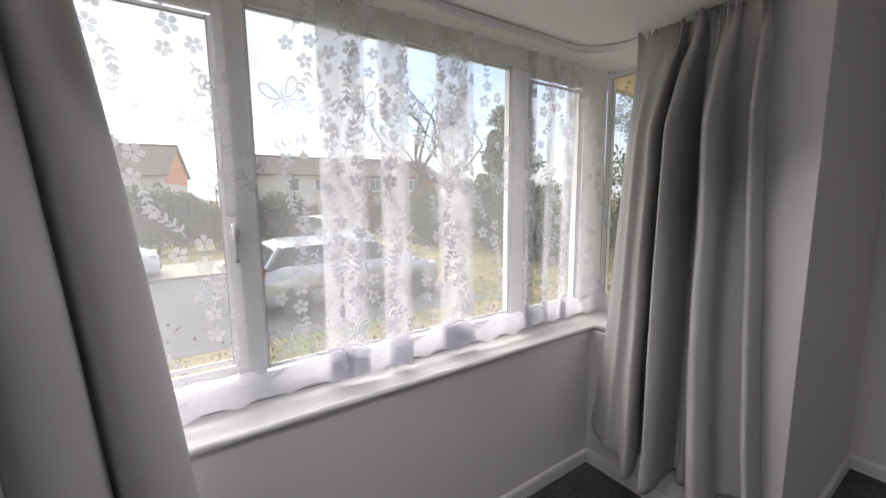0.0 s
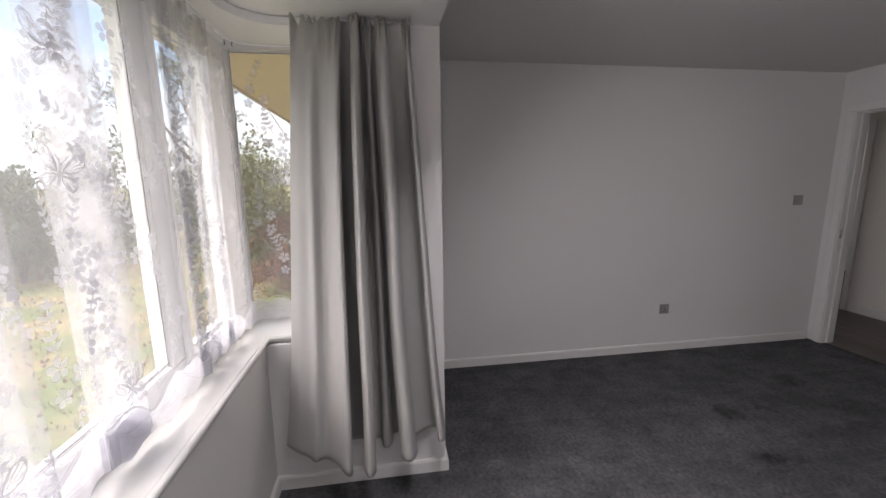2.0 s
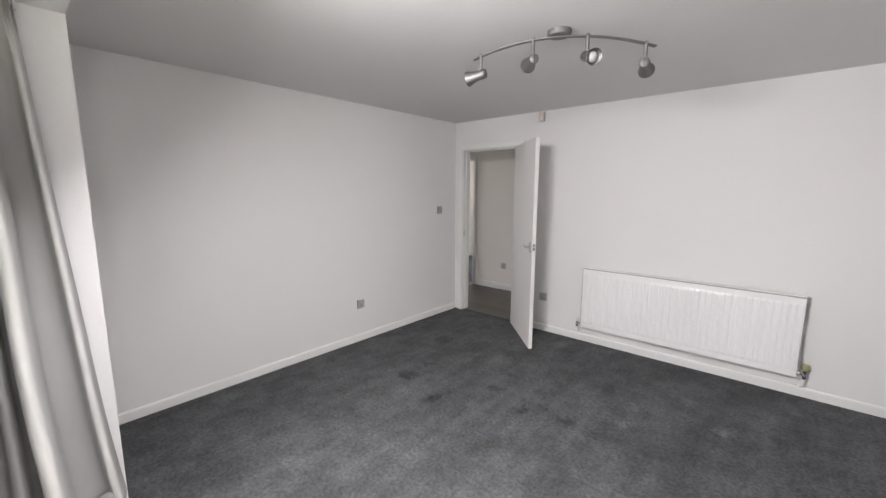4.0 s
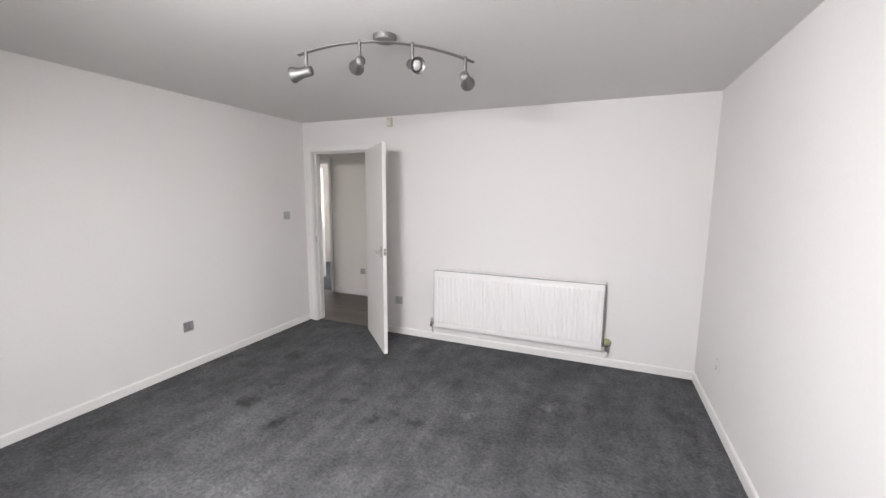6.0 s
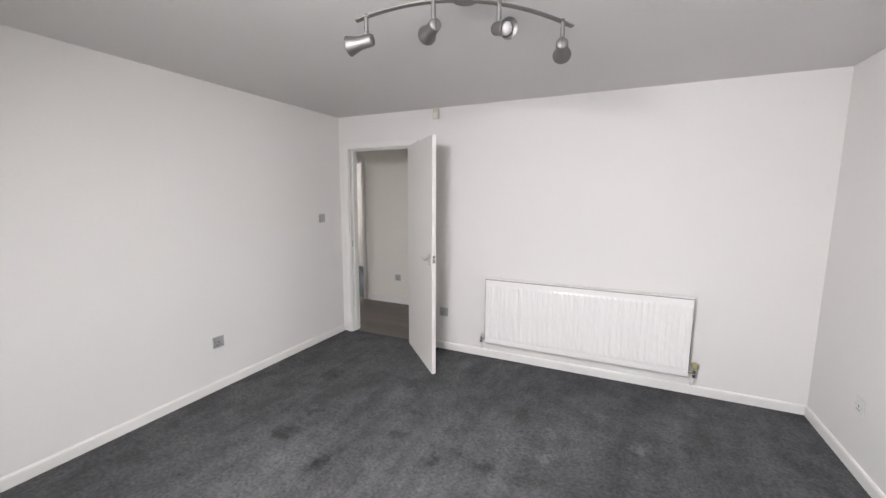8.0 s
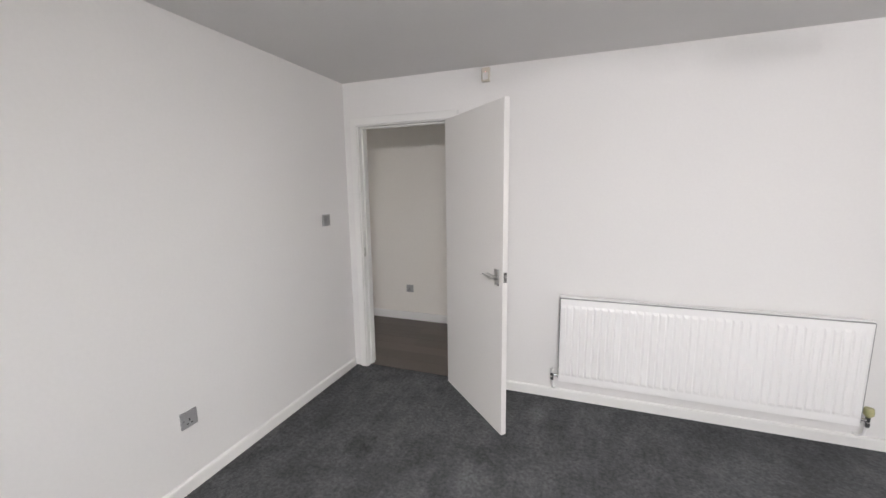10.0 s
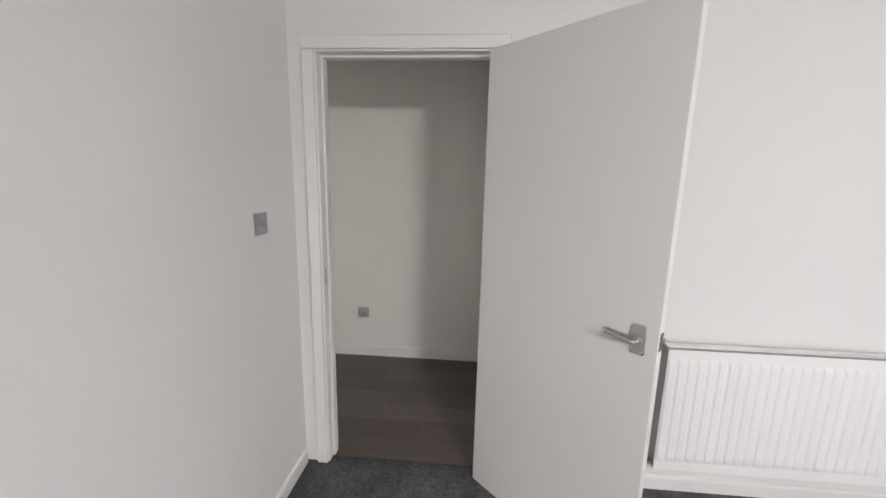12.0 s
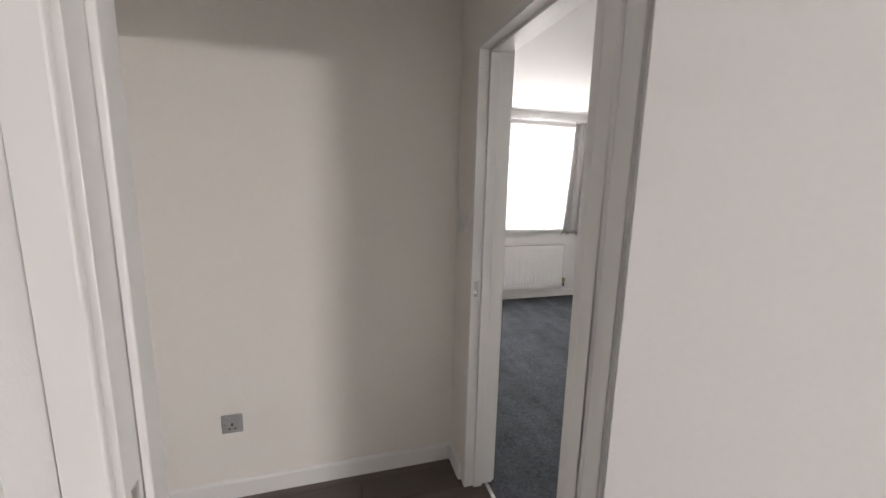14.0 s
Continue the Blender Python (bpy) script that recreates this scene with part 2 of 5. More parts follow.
LEAFR = mat("copper_leaf", (0.20, 0.085, 0.05), 0.65, fine=6, coarse=0.9, amount=0.5)
CARW = mat("silver_car_paint", (0.52, 0.54, 0.57), 0.22, 0.5, fine=300, coarse=2, amount=0.05)
CARWH = mat("white_car_paint", (0.74, 0.74, 0.75), 0.2, amount=0.03)
CARD = mat("grey_car_paint", (0.24, 0.25, 0.27), 0.22, 0.5, amount=0.05)
CARGL = mat("car_glass", (0.05, 0.06, 0.07), 0.06, amount=0.1)
TYRE = mat("tyre_rubber", (0.025, 0.025, 0.025), 0.85)
PLASBK = mat("black_trim", (0.03, 0.03, 0.032), 0.6)
LAMPW = mat("lamp_lens", (0.7, 0.7, 0.7), 0.1)
LAMPR = mat("lamp_red", (0.4, 0.03, 0.02), 0.15)


# ---- mesh helpers ----
def part(name, bm, material, parent=None, label="", smooth=False):
    me = bpy.data.meshes.new(name)
    bmesh.ops.recalc_face_normals(bm, faces=bm.faces)
    if smooth:
        for f in bm.faces:
            f.smooth = True
    bm.to_mesh(me)
    bm.free()
    for m in (material if isinstance(material, (list, tuple)) else [material]):
        me.materials.append(m)
    ob = new(name, me)
    if parent is not None:
        ob.parent = parent
    if label:
        ob["label"] = label
    return ob


def boxes(*dims, bevel=0.0):
    """A bmesh of boxes, each (x0, x1, y0, y1, z0, z1)."""
    bm = bmesh.new()
    for x0, x1, y0, y1, z0, z1 in dims:
        v = [bm.verts.new((x, y, z)) for z in (z0, z1) for y in (y0, y1) for x in (x0, x1)]
        for f in ((0, 1, 3, 2), (4, 5, 7, 6), (0, 1, 5, 4), (2, 3, 7, 6), (0, 2, 6, 4), (1, 3, 7, 5)):
            bm.faces.new([v[i] for i in f])
    if bevel:
        bmesh.ops.bevel(bm, geom=bm.edges[:], offset=bevel, segments=2, affect='EDGES', profile=0.5)
    return bm


def lathe(profile, m=None, n=20, bm=None):
    """Turns (radius, height) pairs about z."""
    bm = bm or bmesh.new()
    m = m or Matrix()
    rings = []
    for r, z in profile:
        rings.append([bm.verts.new(m @ Vector((r * math.cos(2 * math.pi * i / n), r * math.sin(2 * math.pi * i / n), z))) for i in range(n)])
    for a, b in zip(rings, rings[1:]):
        for i in range(n):
            bm.faces.new((a[i], a[(i + 1) % n], b[(i + 1) % n], b[i]))
    for ring in (rings[0], rings[-1]):
        bm.faces.new(ring)
    return bm


def tube(points, radius, n=8, bm=None):
    """A round bar along points; radius may be a list."""
    bm = bm or bmesh.new()
    pts = [Vector(p) for p in points]
    rads = radius if isinstance(radius, (list, tuple)) else [radius] * len(pts)
    rings = []
    for i, p in enumerate(pts):
        d = (pts[min(i + 1, len(pts) - 1)] - pts[max(i - 1, 0)]).normalized()
        q = d.to_track_quat('Z', 'Y')
        rings.append([bm.verts.new(p + q @ Vector((rads[i] * math.cos(2 * math.pi * k / n), rads[i] * math.sin(2 * math.pi * k / n), 0))) for k in range(n)])
    for a, b in zip(rings, rings[1:]):
        for i in range(n):
            bm.faces.new((a[i], a[(i + 1) % n], b[(i + 1) % n], b[i]))
    bm.faces.new(rings[0])
    bm.faces.new(rings[-1])
    return bm


def sweep(path, section, up=Vector((0, 0, 1)), bm=None):
    """Sweeps a section of (sideways, up) pairs along a level path."""
    bm = bm or bmesh.new()
    pts = [Vector(p) for p in path]
    rings = []
    for i, p in enumerate(pts):
        a = (pts[i] - pts[i - 1]).normalized() if i else None
        b = (pts[i + 1] - pts[i]).normalized() if i < len(pts) - 1 else None
        d = ((a or b) + (b or a)).normalized()
        s = d.cross(up).normalized()
        k = 1 / max(0.3, d.dot(a or b))
        rings.append([bm.verts.new(p + s * (u * k) + up * w) for u, w in section])
    n = len(section)
    for a, b in zip(rings, rings[1:]):
        for i in range(n):
            bm.faces.new((a[i], a[(i + 1) % n], b[(i + 1) % n], b[i]))
    bm.faces.new(rings[0])
    bm.faces.new(rings[-1])
    return bm


def empty(name, x=0, y=0, z=0, rz=0):
    ob = new(name)
    ob.empty_display_size = 0.1
    ob.matrix_basis = pose(x, y, z, 0, 0, rz)
    return ob


def struct(name, bm, material, label="", category=""):
    return tagged(part(name, bm, material), label, category or name.split("_")[0], kind="structure")


# ---- rooms ----
H, WX, PX, PY = 2.322, -4.042, -1.10, 3.57      # ceiling, far wall, bay pier
BZ, SZ, SY = 2.136, 0.776, 4.402                 # bay ceiling, sill top, sill edge
BL = -3.55                                       # bay's other side
HY = -1.225                                      # hall's far wall
BX0, BX1, BY = WX, -1.142, -3.81                  # bedroom

struct("floor", boxes((WX - 0.3, 0.3, -0.05, PY, -0.15, 0), (BL, PX, PY, 4.42, -0.15, 0)), CARPET, "dark charcoal cut-pile carpet with trodden stains", "floor")
struct("floor_bedroom", boxes((BX0, -1.109, BY, -0.1, -0.15, 0.0)), CARPET_BED, "dark slate-blue carpet of the next bedroom", "floor")
struct("floor_bathroom", boxes((0.2, 2.6, -3.4, HY - 0.05, -0.15, 0.0)), CARPET_BED, "blue-grey bathroom floor beyond the hall", "floor")
struct("ceiling", boxes((WX - 0.3, 0.3, -0.1, PY, H, H + 0.2)), CEIL, "off-white painted ceiling with brushed texture", "ceiling")
struct("ceiling_bay", boxes((BL - 0.33, -0.73, PY + 0.002, 4.70, BZ, BZ + 0.065)), BAYCEIL_LIT, "white lowered ceiling of the bay window", "ceiling")
struct("ceiling_hall", boxes((-1.142, 2.6, HY - 0.1, -0.1, H, H + 0.2)), CEIL, "off-white hall ceiling", "ceiling")
struct("ceiling_bedroom", boxes((WX - 0.3, -1.142, BY - 0.3, -0.1, H, H + 0.2)), CEIL, "white bedroom ceiling", "ceiling")
struct("ceiling_bathroom", boxes((0.1, 2.6, -3.5, HY - 0.1, H, H + 0.2)), CEIL, "white bathroom ceiling", "ceiling")
# unseen slab above the ceilings, added to stop sun and sky leaking in
struct("roof", boxes((WX - 0.5, 8.0, -4.4, 3.88, H + 0.2, H + 0.34)), FASCIA, "unseen flat roof slab added to keep sky light out", "roof")

struct("wall_east", boxes((0, 0.3, 0, 3.88, -0.75, H)), WALL, "plain white painted wall", "wall")
struct("wall_west", boxes((WX - 0.3, WX, -0.1, 3.88, -0.75, H)), WALL, "plain white painted wall", "wall")
DX0, DX1, DZ = -0.892, -0.126, 1.990             # clear door opening
struct("wall_south", boxes((WX, DX0 - 0.03, -0.12, 0, -0.15, H), (DX1 + 0.03, 2.6, -0.12, 0, -0.15, H), (DX0 - 0.03, DX1 + 0.03, -0.12, 0, DZ + 0.03, H)), WALL, "plain white wall with a doorway", "wall")
struct("wall_north", boxes((PX, 0, PY, 3.88, -0.75, H), (WX, BL, PY, 3.88, -0.75, H), (BL, PX, PY, 3.88, BZ + 0.066, H)), WALL, "white wall opening into the bay window", "wall")
struct("wall_bay", boxes((PX, -0.73, 3.88, 3.98, -0.75, BZ), (PX, -0.73, 3.98, 4.40, -0.75, 0.745), (BL, -0.73, 4.40, 4.68, -0.75, 0.745),
                         (BL - 0.33, BL, 3.88, 3.98, -0.75, BZ), (BL - 0.33, BL, 3.98, 4.68, -0.75, 0.745)), WALL, "white dwarf wall under the bay window", "wall")
HALLX = -0.998
D2A, D2B = -1.0, -0.236
struct("wall_hall_west", boxes((-1.142, HALLX, HY - 0.1, D2A - 0.03, -0.15, H), (-1.142, HALLX, D2B + 0.03, -0.1, -0.15, H), (-1.142, HALLX, D2A - 0.03, D2B + 0.03, DZ + 0.03, H),
                               (-1.142, HALLX, BY - 0.3, HY - 0.1, -0.15, H)), WALL_HALL, "cream hall wall with a doorway", "wall")
D3A, D3B = 0.63, 1.395
struct("wall_hall_south", boxes((HALLX, D3A - 0.03, HY - 0.1, HY, -0.15, H), (D3B + 0.03, 2.6, HY - 0.1, HY, -0.15, H), (D3A - 0.03, D3B + 0.03, HY - 0.1, HY, DZ + 0.03, H)), WALL_HALL, "cream painted hall wall", "wall")
struct("wall_hall_east", boxes((2.6, 2.7, -3.5, 0, -0.15, H + 0.2)), WALL_HALL, "cream wall closing the hall", "wall")
struct("wall_bedroom_west", boxes((WX - 0.3, WX, BY - 0.3, -0.1, -0.75, H)), WALL, "white bedroom wall", "wall")
BWX0, BWX1, BWZ0, BWZ1 = -3.42, -1.75, 0.90, 2.16
struct("wall_bedroom_south", boxes((WX, BWX0, BY - 0.3, BY, -0.75, H), (BWX1, -1.12, BY - 0.3, BY, -0.75, H), (BWX0, BWX1, BY - 0.3, BY, -0.75, BWZ0), (BWX0, BWX1, BY - 0.3, BY, BWZ1, H)), WALL, "white bedroom wall with a window", "wall")
# the far wall's opening is unseen, added to bring daylight to the bathroom door
struct("wall_bathroom", boxes((0.1, 0.2, -3.5, HY - 0.1, -0.15, H), (0.2, 0.5, -3.5, -3.4, -0.15, H), (1.9, 2.6, -3.5, -3.4, -0.15, H), (0.5, 1.9, -3.5, -3.4, -0.15, 0.9), (0.5, 1.9, -3.5, -3.4, 2.1, H)), WALL, "white bathroom wall with an unseen opening added for daylight", "wall")

# skirting boards
SK = 0.07


def skirting(name, path, h=SK, t=0.015, material=GLOSS):
    sec = [(0, 0), (t, 0), (t, h - 0.012), (t - 0.004, h - 0.003), (t - 0.009, h), (0, h)]
    return struct(name, sweep(path, sec), material, "white gloss-painted skirting board", "skirting")


skirting("baseboard_east", [(0, PY, 0), (0, 0.018, 0)][::1])
skirting("baseboard_south", [(DX0 - 0.075, 0, 0), (WX, 0, 0)])
skirting("baseboard_west", [(WX, 0.016, 0), (WX, PY, 0), ])
skirting("baseboard_bay", [(BL, 3.6, 0), (BL, 4.40, 0), (PX, 4.40, 0), (PX, PY, 0), (-0.016, PY, 0)])
skirting("baseboard_hall", [(D3A - 0.08, HY, 0), (HALLX, HY, 0), (HALLX, D2A - 0.055, 0)][::1], h=0.09)
skirting("baseboard_bedroom", [(BX1, BY, 0), (WX, BY, 0), (WX, -0.12, 0)][::1], h=0.09)


# ---- door frames ----
def door_frame(name, width, label, lock=False, deep=0.104, front=True):
    """Lining, stop and architraves; the opening runs from 0 to width along x, the room face at y 0, the wall 0.1 m thick behind it."""
    root = empty(name)
    tagged(root, label, "door frame", kind="structure")
    for x0, x1 in ((-0.03, 0), (width, width + 0.03)):
        part("jamb", boxes((x0, x1, -deep, 0.003, 0, DZ), bevel=0.0015), GLOSS, root)
    part("head", boxes((-0.03, width + 0.03, -deep, 0.003, DZ, DZ + 0.03), bevel=0.0015), GLOSS, root)
    for x0, x1 in ((0, 0.013), (width - 0.013, width)):
        part("stop", boxes((x0, x1, -0.085, -0.042, 0, DZ), bevel=0.003), GLOSS, root)
    part("stop", boxes((0.013, width - 0.013, -0.085, -0.042, DZ - 0.013, DZ), bevel=0.003), GLOSS, root)
    for y0, y1 in ((0.003, 0.018), (-deep - 0.015, -deep))[0 if front else 1:]:
        for x0, x1 in ((-0.062, -0.008), (width + 0.008, width + 0.062)):
            part("architrave", boxes((x0, x1, y0, y1, 0, DZ + 0.008), bevel=0.004), GLOSS, root)
        part("architrave", boxes((-0.062, width + 0.062, y0, y1, DZ + 0.008, DZ + 0.062), bevel=0.004), GLOSS, root)
    if lock:
        part("strike_plate", boxes((width - 0.0012, width + 0.001, -0.032, -0.012, 0.955, 1.03), bevel=0.0003), STEEL, root, "small steel strike plate")
    return root


f1 = door_frame("door_frame", DX1 - DX0, "white gloss-painted door frame with architraves", lock=True, deep=0.124)
f1.matrix_basis = pose(DX0, 0, 0)
f2 = door_frame("door_frame", D2B - D2A, "white gloss-painted frame of the bedroom doorway", lock=True, deep=0.142, front=False)
f2.matrix_basis = pose(HALLX, D2B, 0, 0, 0, -90)
f3 = door_frame("door_frame", D3B - D3A, "white gloss-painted frame of the bathroom doorway")
f3.matrix_basis = pose(D3B, HY - 0.1, 0, 0, 0, 180)
struct("threshold_strip", boxes((-1.118, -1.100, D2A, D2B, 0.0, 0.004), bevel=0.0015), STEEL, "thin metal threshold strip in the bedroom doorway", "threshold")
struct("threshold_strip_hall", boxes((DX0, DX1, -0.066, -0.040, 0.0, 0.005), bevel=0.002), PLANK, "dark threshold strip between carpet and planks", "threshold")


def lever(root, side, x):
    """A lever handle on a square-cornered plate, on the face y = side."""
    s = 1 if side > 0 else -1
    y = side
    out = [(x + sx * 0.016 + 0.008 * math.cos(a_), 0.986 + sz * 0.042 + 0.008 * math.sin(a_))
           for sx, sz, start in ((1, 1, 0), (-1, 1, 90), (-1, -1, 180), (1, -1, 270)) for a_ in (radians(start + 22.5 * k) for k in range(5))]
    bm = bmesh.new()
    rings = [[bm.verts.new((px + (x - px) * inset, y + dy * s, pz + (0.986 - pz) * inset)) for px, pz in out] for inset, dy in ((0, 0), (0, 0.003), (0.02, 0.0045), (0.06, 0.0055))]
    for lo, hi in zip(rings, rings[1:]):
        for k in range(len(out)):
            bm.faces.new((lo[k], lo[(k + 1) % len(out)], hi[(k + 1) % len(out)], hi[k]))
    bm.faces.new(rings[0])
    bm.faces.new(rings[-1])
    plate = part("plate", bm, STEEL, root, "satin steel handle plate with four screws")
    part("boss", lathe([(0.0135, 0.0), (0.0135, 0.004), (0.011, 0.006), (0.009, 0.007)], pose(x, y + 0.005 * s, 0.984, -90 * s), 20), STEEL, plate)
    lev = tube([(x, y + 0.004 * s, 0.984), (x, y + 0.032 * s, 0.984), (x - 0.004, y + 0.038 * s, 0.984), (x - 0.014, y + 0.041 * s, 0.985), (x - 0.055, y + 0.041 * s, 0.988), (x - 0.102, y + 0.040 * s, 0.992)],
               [0.0075, 0.007, 0.0072, 0.0068, 0.0056, 0.0042], 12)
    part("lever", lev, STEEL, plate, smooth=True)
    for dx in (-0.017, 0.017):
        for z in (0.945, 1.027):
            sc = lathe([(0.0038, 0), (0.0036, 0.0012), (0.0015, 0.0016)], pose(x + dx, y + 0.0048 * s, z, -90 * s), 10)
            part("screw", sc, CHROME, plate)
    return plate


def door(name, width, label, x, y, rz, flip=1):
    """A flush leaf hinged at its origin, opened by rz; lever and latch at the free edge."""
    root = empty(name, x, y, 0, rz)
    tagged(root, label, "door", kind="structure")
    y0, y1 = (-0.035, 0) if flip > 0 else (0, 0.035)
    part("leaf", boxes((0.003, width, y0, y1, 0.008, 1.985), bevel=0.002), DOORP, root)
    lever(root, y0, width - 0.060)
    lever(root, y1, width - 0.060)
    part("latch_plate", boxes((width - 0.0005, width + 0.0015, y0 + 0.007, y1 - 0.007, 0.962, 1.022), bevel=0.0004), NICKEL, root, "dark steel latch plate on the door edge")
    part("latch_bolt", boxes((width + 0.0015, width + 0.011, y0 + 0.012, y1 - 0.012, 0.99, 1.008), bevel=0.003), STEEL, root)
    for z in (0.2, 1.75):
        part("hinge", tube([(0, y1 if flip > 0 else y0, z), (0, y1 if flip > 0 else y0, z + 0.075)], 0.006), STEEL, root)
    return root


door("door_1", 0.762, "white flush door standing wide open, dark grey shadow behind", DX0 + 0.002, 0.019, 134.6)
door("door_3", 0.762, "white flush bathroom door standing open", D3B, HY - 0.106, -87, flip=-1)

# hall floor planks
plank_meshes = {}
hall_floor = struct("floor_hall", boxes((-1.109, 2.6, HY - 0.1, -0.052, -0.15, -0.006)), DARKIN, "dark brown wood-effect plank flooring", "floor")
for r in range(8):
    y0 = HY - 0.1 + r * 0.158
    xx = -1.06 - random.uniform(0, 0.9)
    while xx < 2.6:
        a, b = max(xx, -1.109), min(xx + 1.22, 2.6)
        if b - a > 0.02:
            y1 = min(y0 + 0.158, -0.052)
            if y1 - y0 > 0.01:
                pl = part("plank", boxes((a + 0.0006, b - 0.0006, y0 + 0.0006, y1 - 0.0006, -0.006, 0.0), bevel=0.0008), PLANK, hall_floor)
        xx += 1.22


# ---- windows ----
def window(name, label, x0, x1, z0, z1, panes, casements=(), transom=None):
    """Frame along x at y 0 (inside is y < 0). panes: (x0, x1, z0, z1) of the glass; casements: indices with a sash and the side of its handle."""
    root = empty(name)
    tagged(root, label, "window", kind="structure")
    xs = sorted({x0, x1} | {p[0] for p in panes} | {p[1] for p in panes})
    pz0, pz1 = min(p[2] for p in panes), max(p[3] for p in panes)
    part("frame_rail", boxes((x0, x1, -0.03, 0.035, z0, pz0 - 0.012), bevel=0.004), UPVC, root)
    part("frame_rail", boxes((x0, x1, -0.03, 0.035, pz1 + 0.012, z1), bevel=0.004), UPVC, root)
    edges = [x0] + [v for p in panes for v in (p[0], p[1])] + [x1]
    for a, b in zip(edges[::2], edges[1::2]):
        part("mullion", boxes((a if a == x0 else a + 0.012, b if b == x1 else b - 0.012, -0.028, 0.033, pz0 - 0.012, pz1 + 0.012), bevel=0.004), UPVC, root)
    for i, (a, b, c, d) in enumerate(panes):
        part("pane", boxes((a - 0.006, b + 0.006, -0.004, 0.004, c - 0.006, d + 0.006)), GLASS, root).visible_shadow = False
        t = 0.014
        for k, (p, q, r, s) in enumerate(((a - t, a, c - t, d + t), (b, b + t, c - t, d + t), (a, b, c - t, c), (a, b, d, d + t))):
            part("glazing_bead", boxes((p, q, -0.016, -0.005, r, s), bevel=0.003), UPVC, root)
            part("gasket", boxes((p if k != 0 else q - 0.002, q if k != 1 else p + 0.002, -0.0175, -0.0155, r if k != 3 else d, s if k != 2 else c) if k < 2 else (p, q, -0.0175, -0.0155, (c - 0.002) if k == 2 else d, c if k == 2 else d + 0.002)), SEAL, root)
    for i, side in casements:
        a, b, c, d = panes[i]
        w = 0.045
        for p, q, r, s in ((a - w, a - 0.012, c - w, d + w), (b + 0.012, b + w, c - w, d + w), (a - 0.012, b + 0.012, c - w, c - 0.012), (a - 0.012, b + 0.012, d + 0.012, d + w)):
            part("sash", boxes((p, q, -0.046, -0.028, r, s), bevel=0.005), UPVC, root)
        hx = a - 0.028 if side < 0 else b + 0.028
        zm = c + (d - c) * 0.42
        base = part("window_handle", boxes((hx - 0.013, hx + 0.013, -0.058, -0.046, zm - 0.03, zm + 0.03), bevel=0.004), UPVC, root, "white plastic window handle")
        part("lever", tube([(hx, -0.055, zm), (hx, -0.085, zm), (hx, -0.092, zm - 0.02), (hx, -0.09, zm - 0.11)], [0.009, 0.009, 0.010, 0.007], 8), UPVC, base, smooth=True)
    return root


WY = 4.594
window("window_1", "white plastic bay window with two side casements", -3.86, -0.79, SZ - 0.012, BZ,
       [(-3.50, -2.752, 0.93, 1.975), (-2.642, -1.534, 0.885, 2.035), (-1.402, -1.02, 0.875, 2.0)], [(0, 1), (2, -1)]).matrix_basis = pose(0, WY, 0)
window("window_2", "white plastic side window of the bay", 0.0, 0.60, SZ - 0.012, BZ, [(0.028, 0.545, 0.815, 2.098)]).matrix_basis = pose(-0.762, 4.566, 0, 0, 0, -90)
# unseen left-hand side window, assumed by symmetry and added to admit more light
window("window_4_unseen", "white plastic side window of the bay", 0.0, 0.59, SZ - 0.012, BZ, [(0.055, 0.535, 0.815, 2.095)]).matrix_basis = pose(-3.80, 3.978, 0, 0, 0, 90)
window("window_3", "white bedroom window glowing with daylight", BWX0, BWX1, BWZ0, BWZ1, [(-3.35, -2.62, 0.96, 2.09), (-2.52, -1.82, 0.96, 2.09)]).matrix_basis = pose(0, BY - 0.12, 0) @ pose(BWX0 + BWX1, 0, 0, 0, 0, 180)


def sill_board():
    root = empty("window_sill")
    tagged(root, "glossy white window sill board around the bay", "window sill", kind="structure")
    path = [(BL + 0.002, SY, 0), (PX + 0.031, SY, 0), (PX + 0.031, 3.985, 0)]
    part("board", boxes((BL + 0.002, PX + 0.030, SY, 4.552, SZ - 0.027, SZ), (PX + 0.030, -0.805, 3.982, 4.552, SZ - 0.027, SZ)), SILLW, root)
    nose = [(0.0, -0.027), (0.010, -0.027), (0.018, -0.022), (0.020, -0.014), (0.018, -0.005), (0.010, 0.0), (0.0, 0.0)]
    part("nosing", sweep([(x, y, SZ) for x, y, z in path], nose), SILLW, root, smooth=True)
    part("joint", boxes((BL + 0.002, -0.805, 4.5525, 4.5555, SZ - 0.02, SZ + 0.0012)), SEAL, root, "dark open joint along the sill")
    part("trim", boxes((BL + 0.002, -0.805, 4.556, 4.572, SZ - 0.027, SZ + 0.004), bevel=0.002), UPVC, root, "white plastic trim against the window frame")
    return root


sill_board()
struct("window_sill_bedroom", boxes((BWX0 - 0.05, BWX1 + 0.05, BY - 0.1, BY + 0.05, BWZ0 - 0.03, BWZ0 - 0.001), bevel=0.004), SILLW, "white bedroom window sill", "window sill")


# ---- curtain tracks and curtains ----
def arc(cx, cy, r, a0, a1, n=10):
    return [(cx + r * math.cos(radians(a0 + (a1 - a0) * i / n)), cy + r * math.sin(radians(a0 + (a1 - a0) * i / n))) for i in range(n + 1)]


TY, TX, TR = 4.405, -1.128, 0.20
track_path = [(BL + 0.15, 3.75)] + arc(BL + 0.15 + TR, TY - TR, TR, 180, 90) + arc(TX - TR, TY - TR, TR, 90, 0) + [(TX, 3.695)]
tr = empty("curtain_track")
tagged(tr, "white plastic curtain track bent around the bay ceiling", "curtain track")
sec = [(-0.006, -0.034), (0.006, -0.034), (0.007, -0.030), (0.007, -0.002), (-0.007, -0.002), (-0.007, -0.030)]
part("rail", sweep([(x, y, BZ) for x, y in track_path], sec), UPVC, tr)
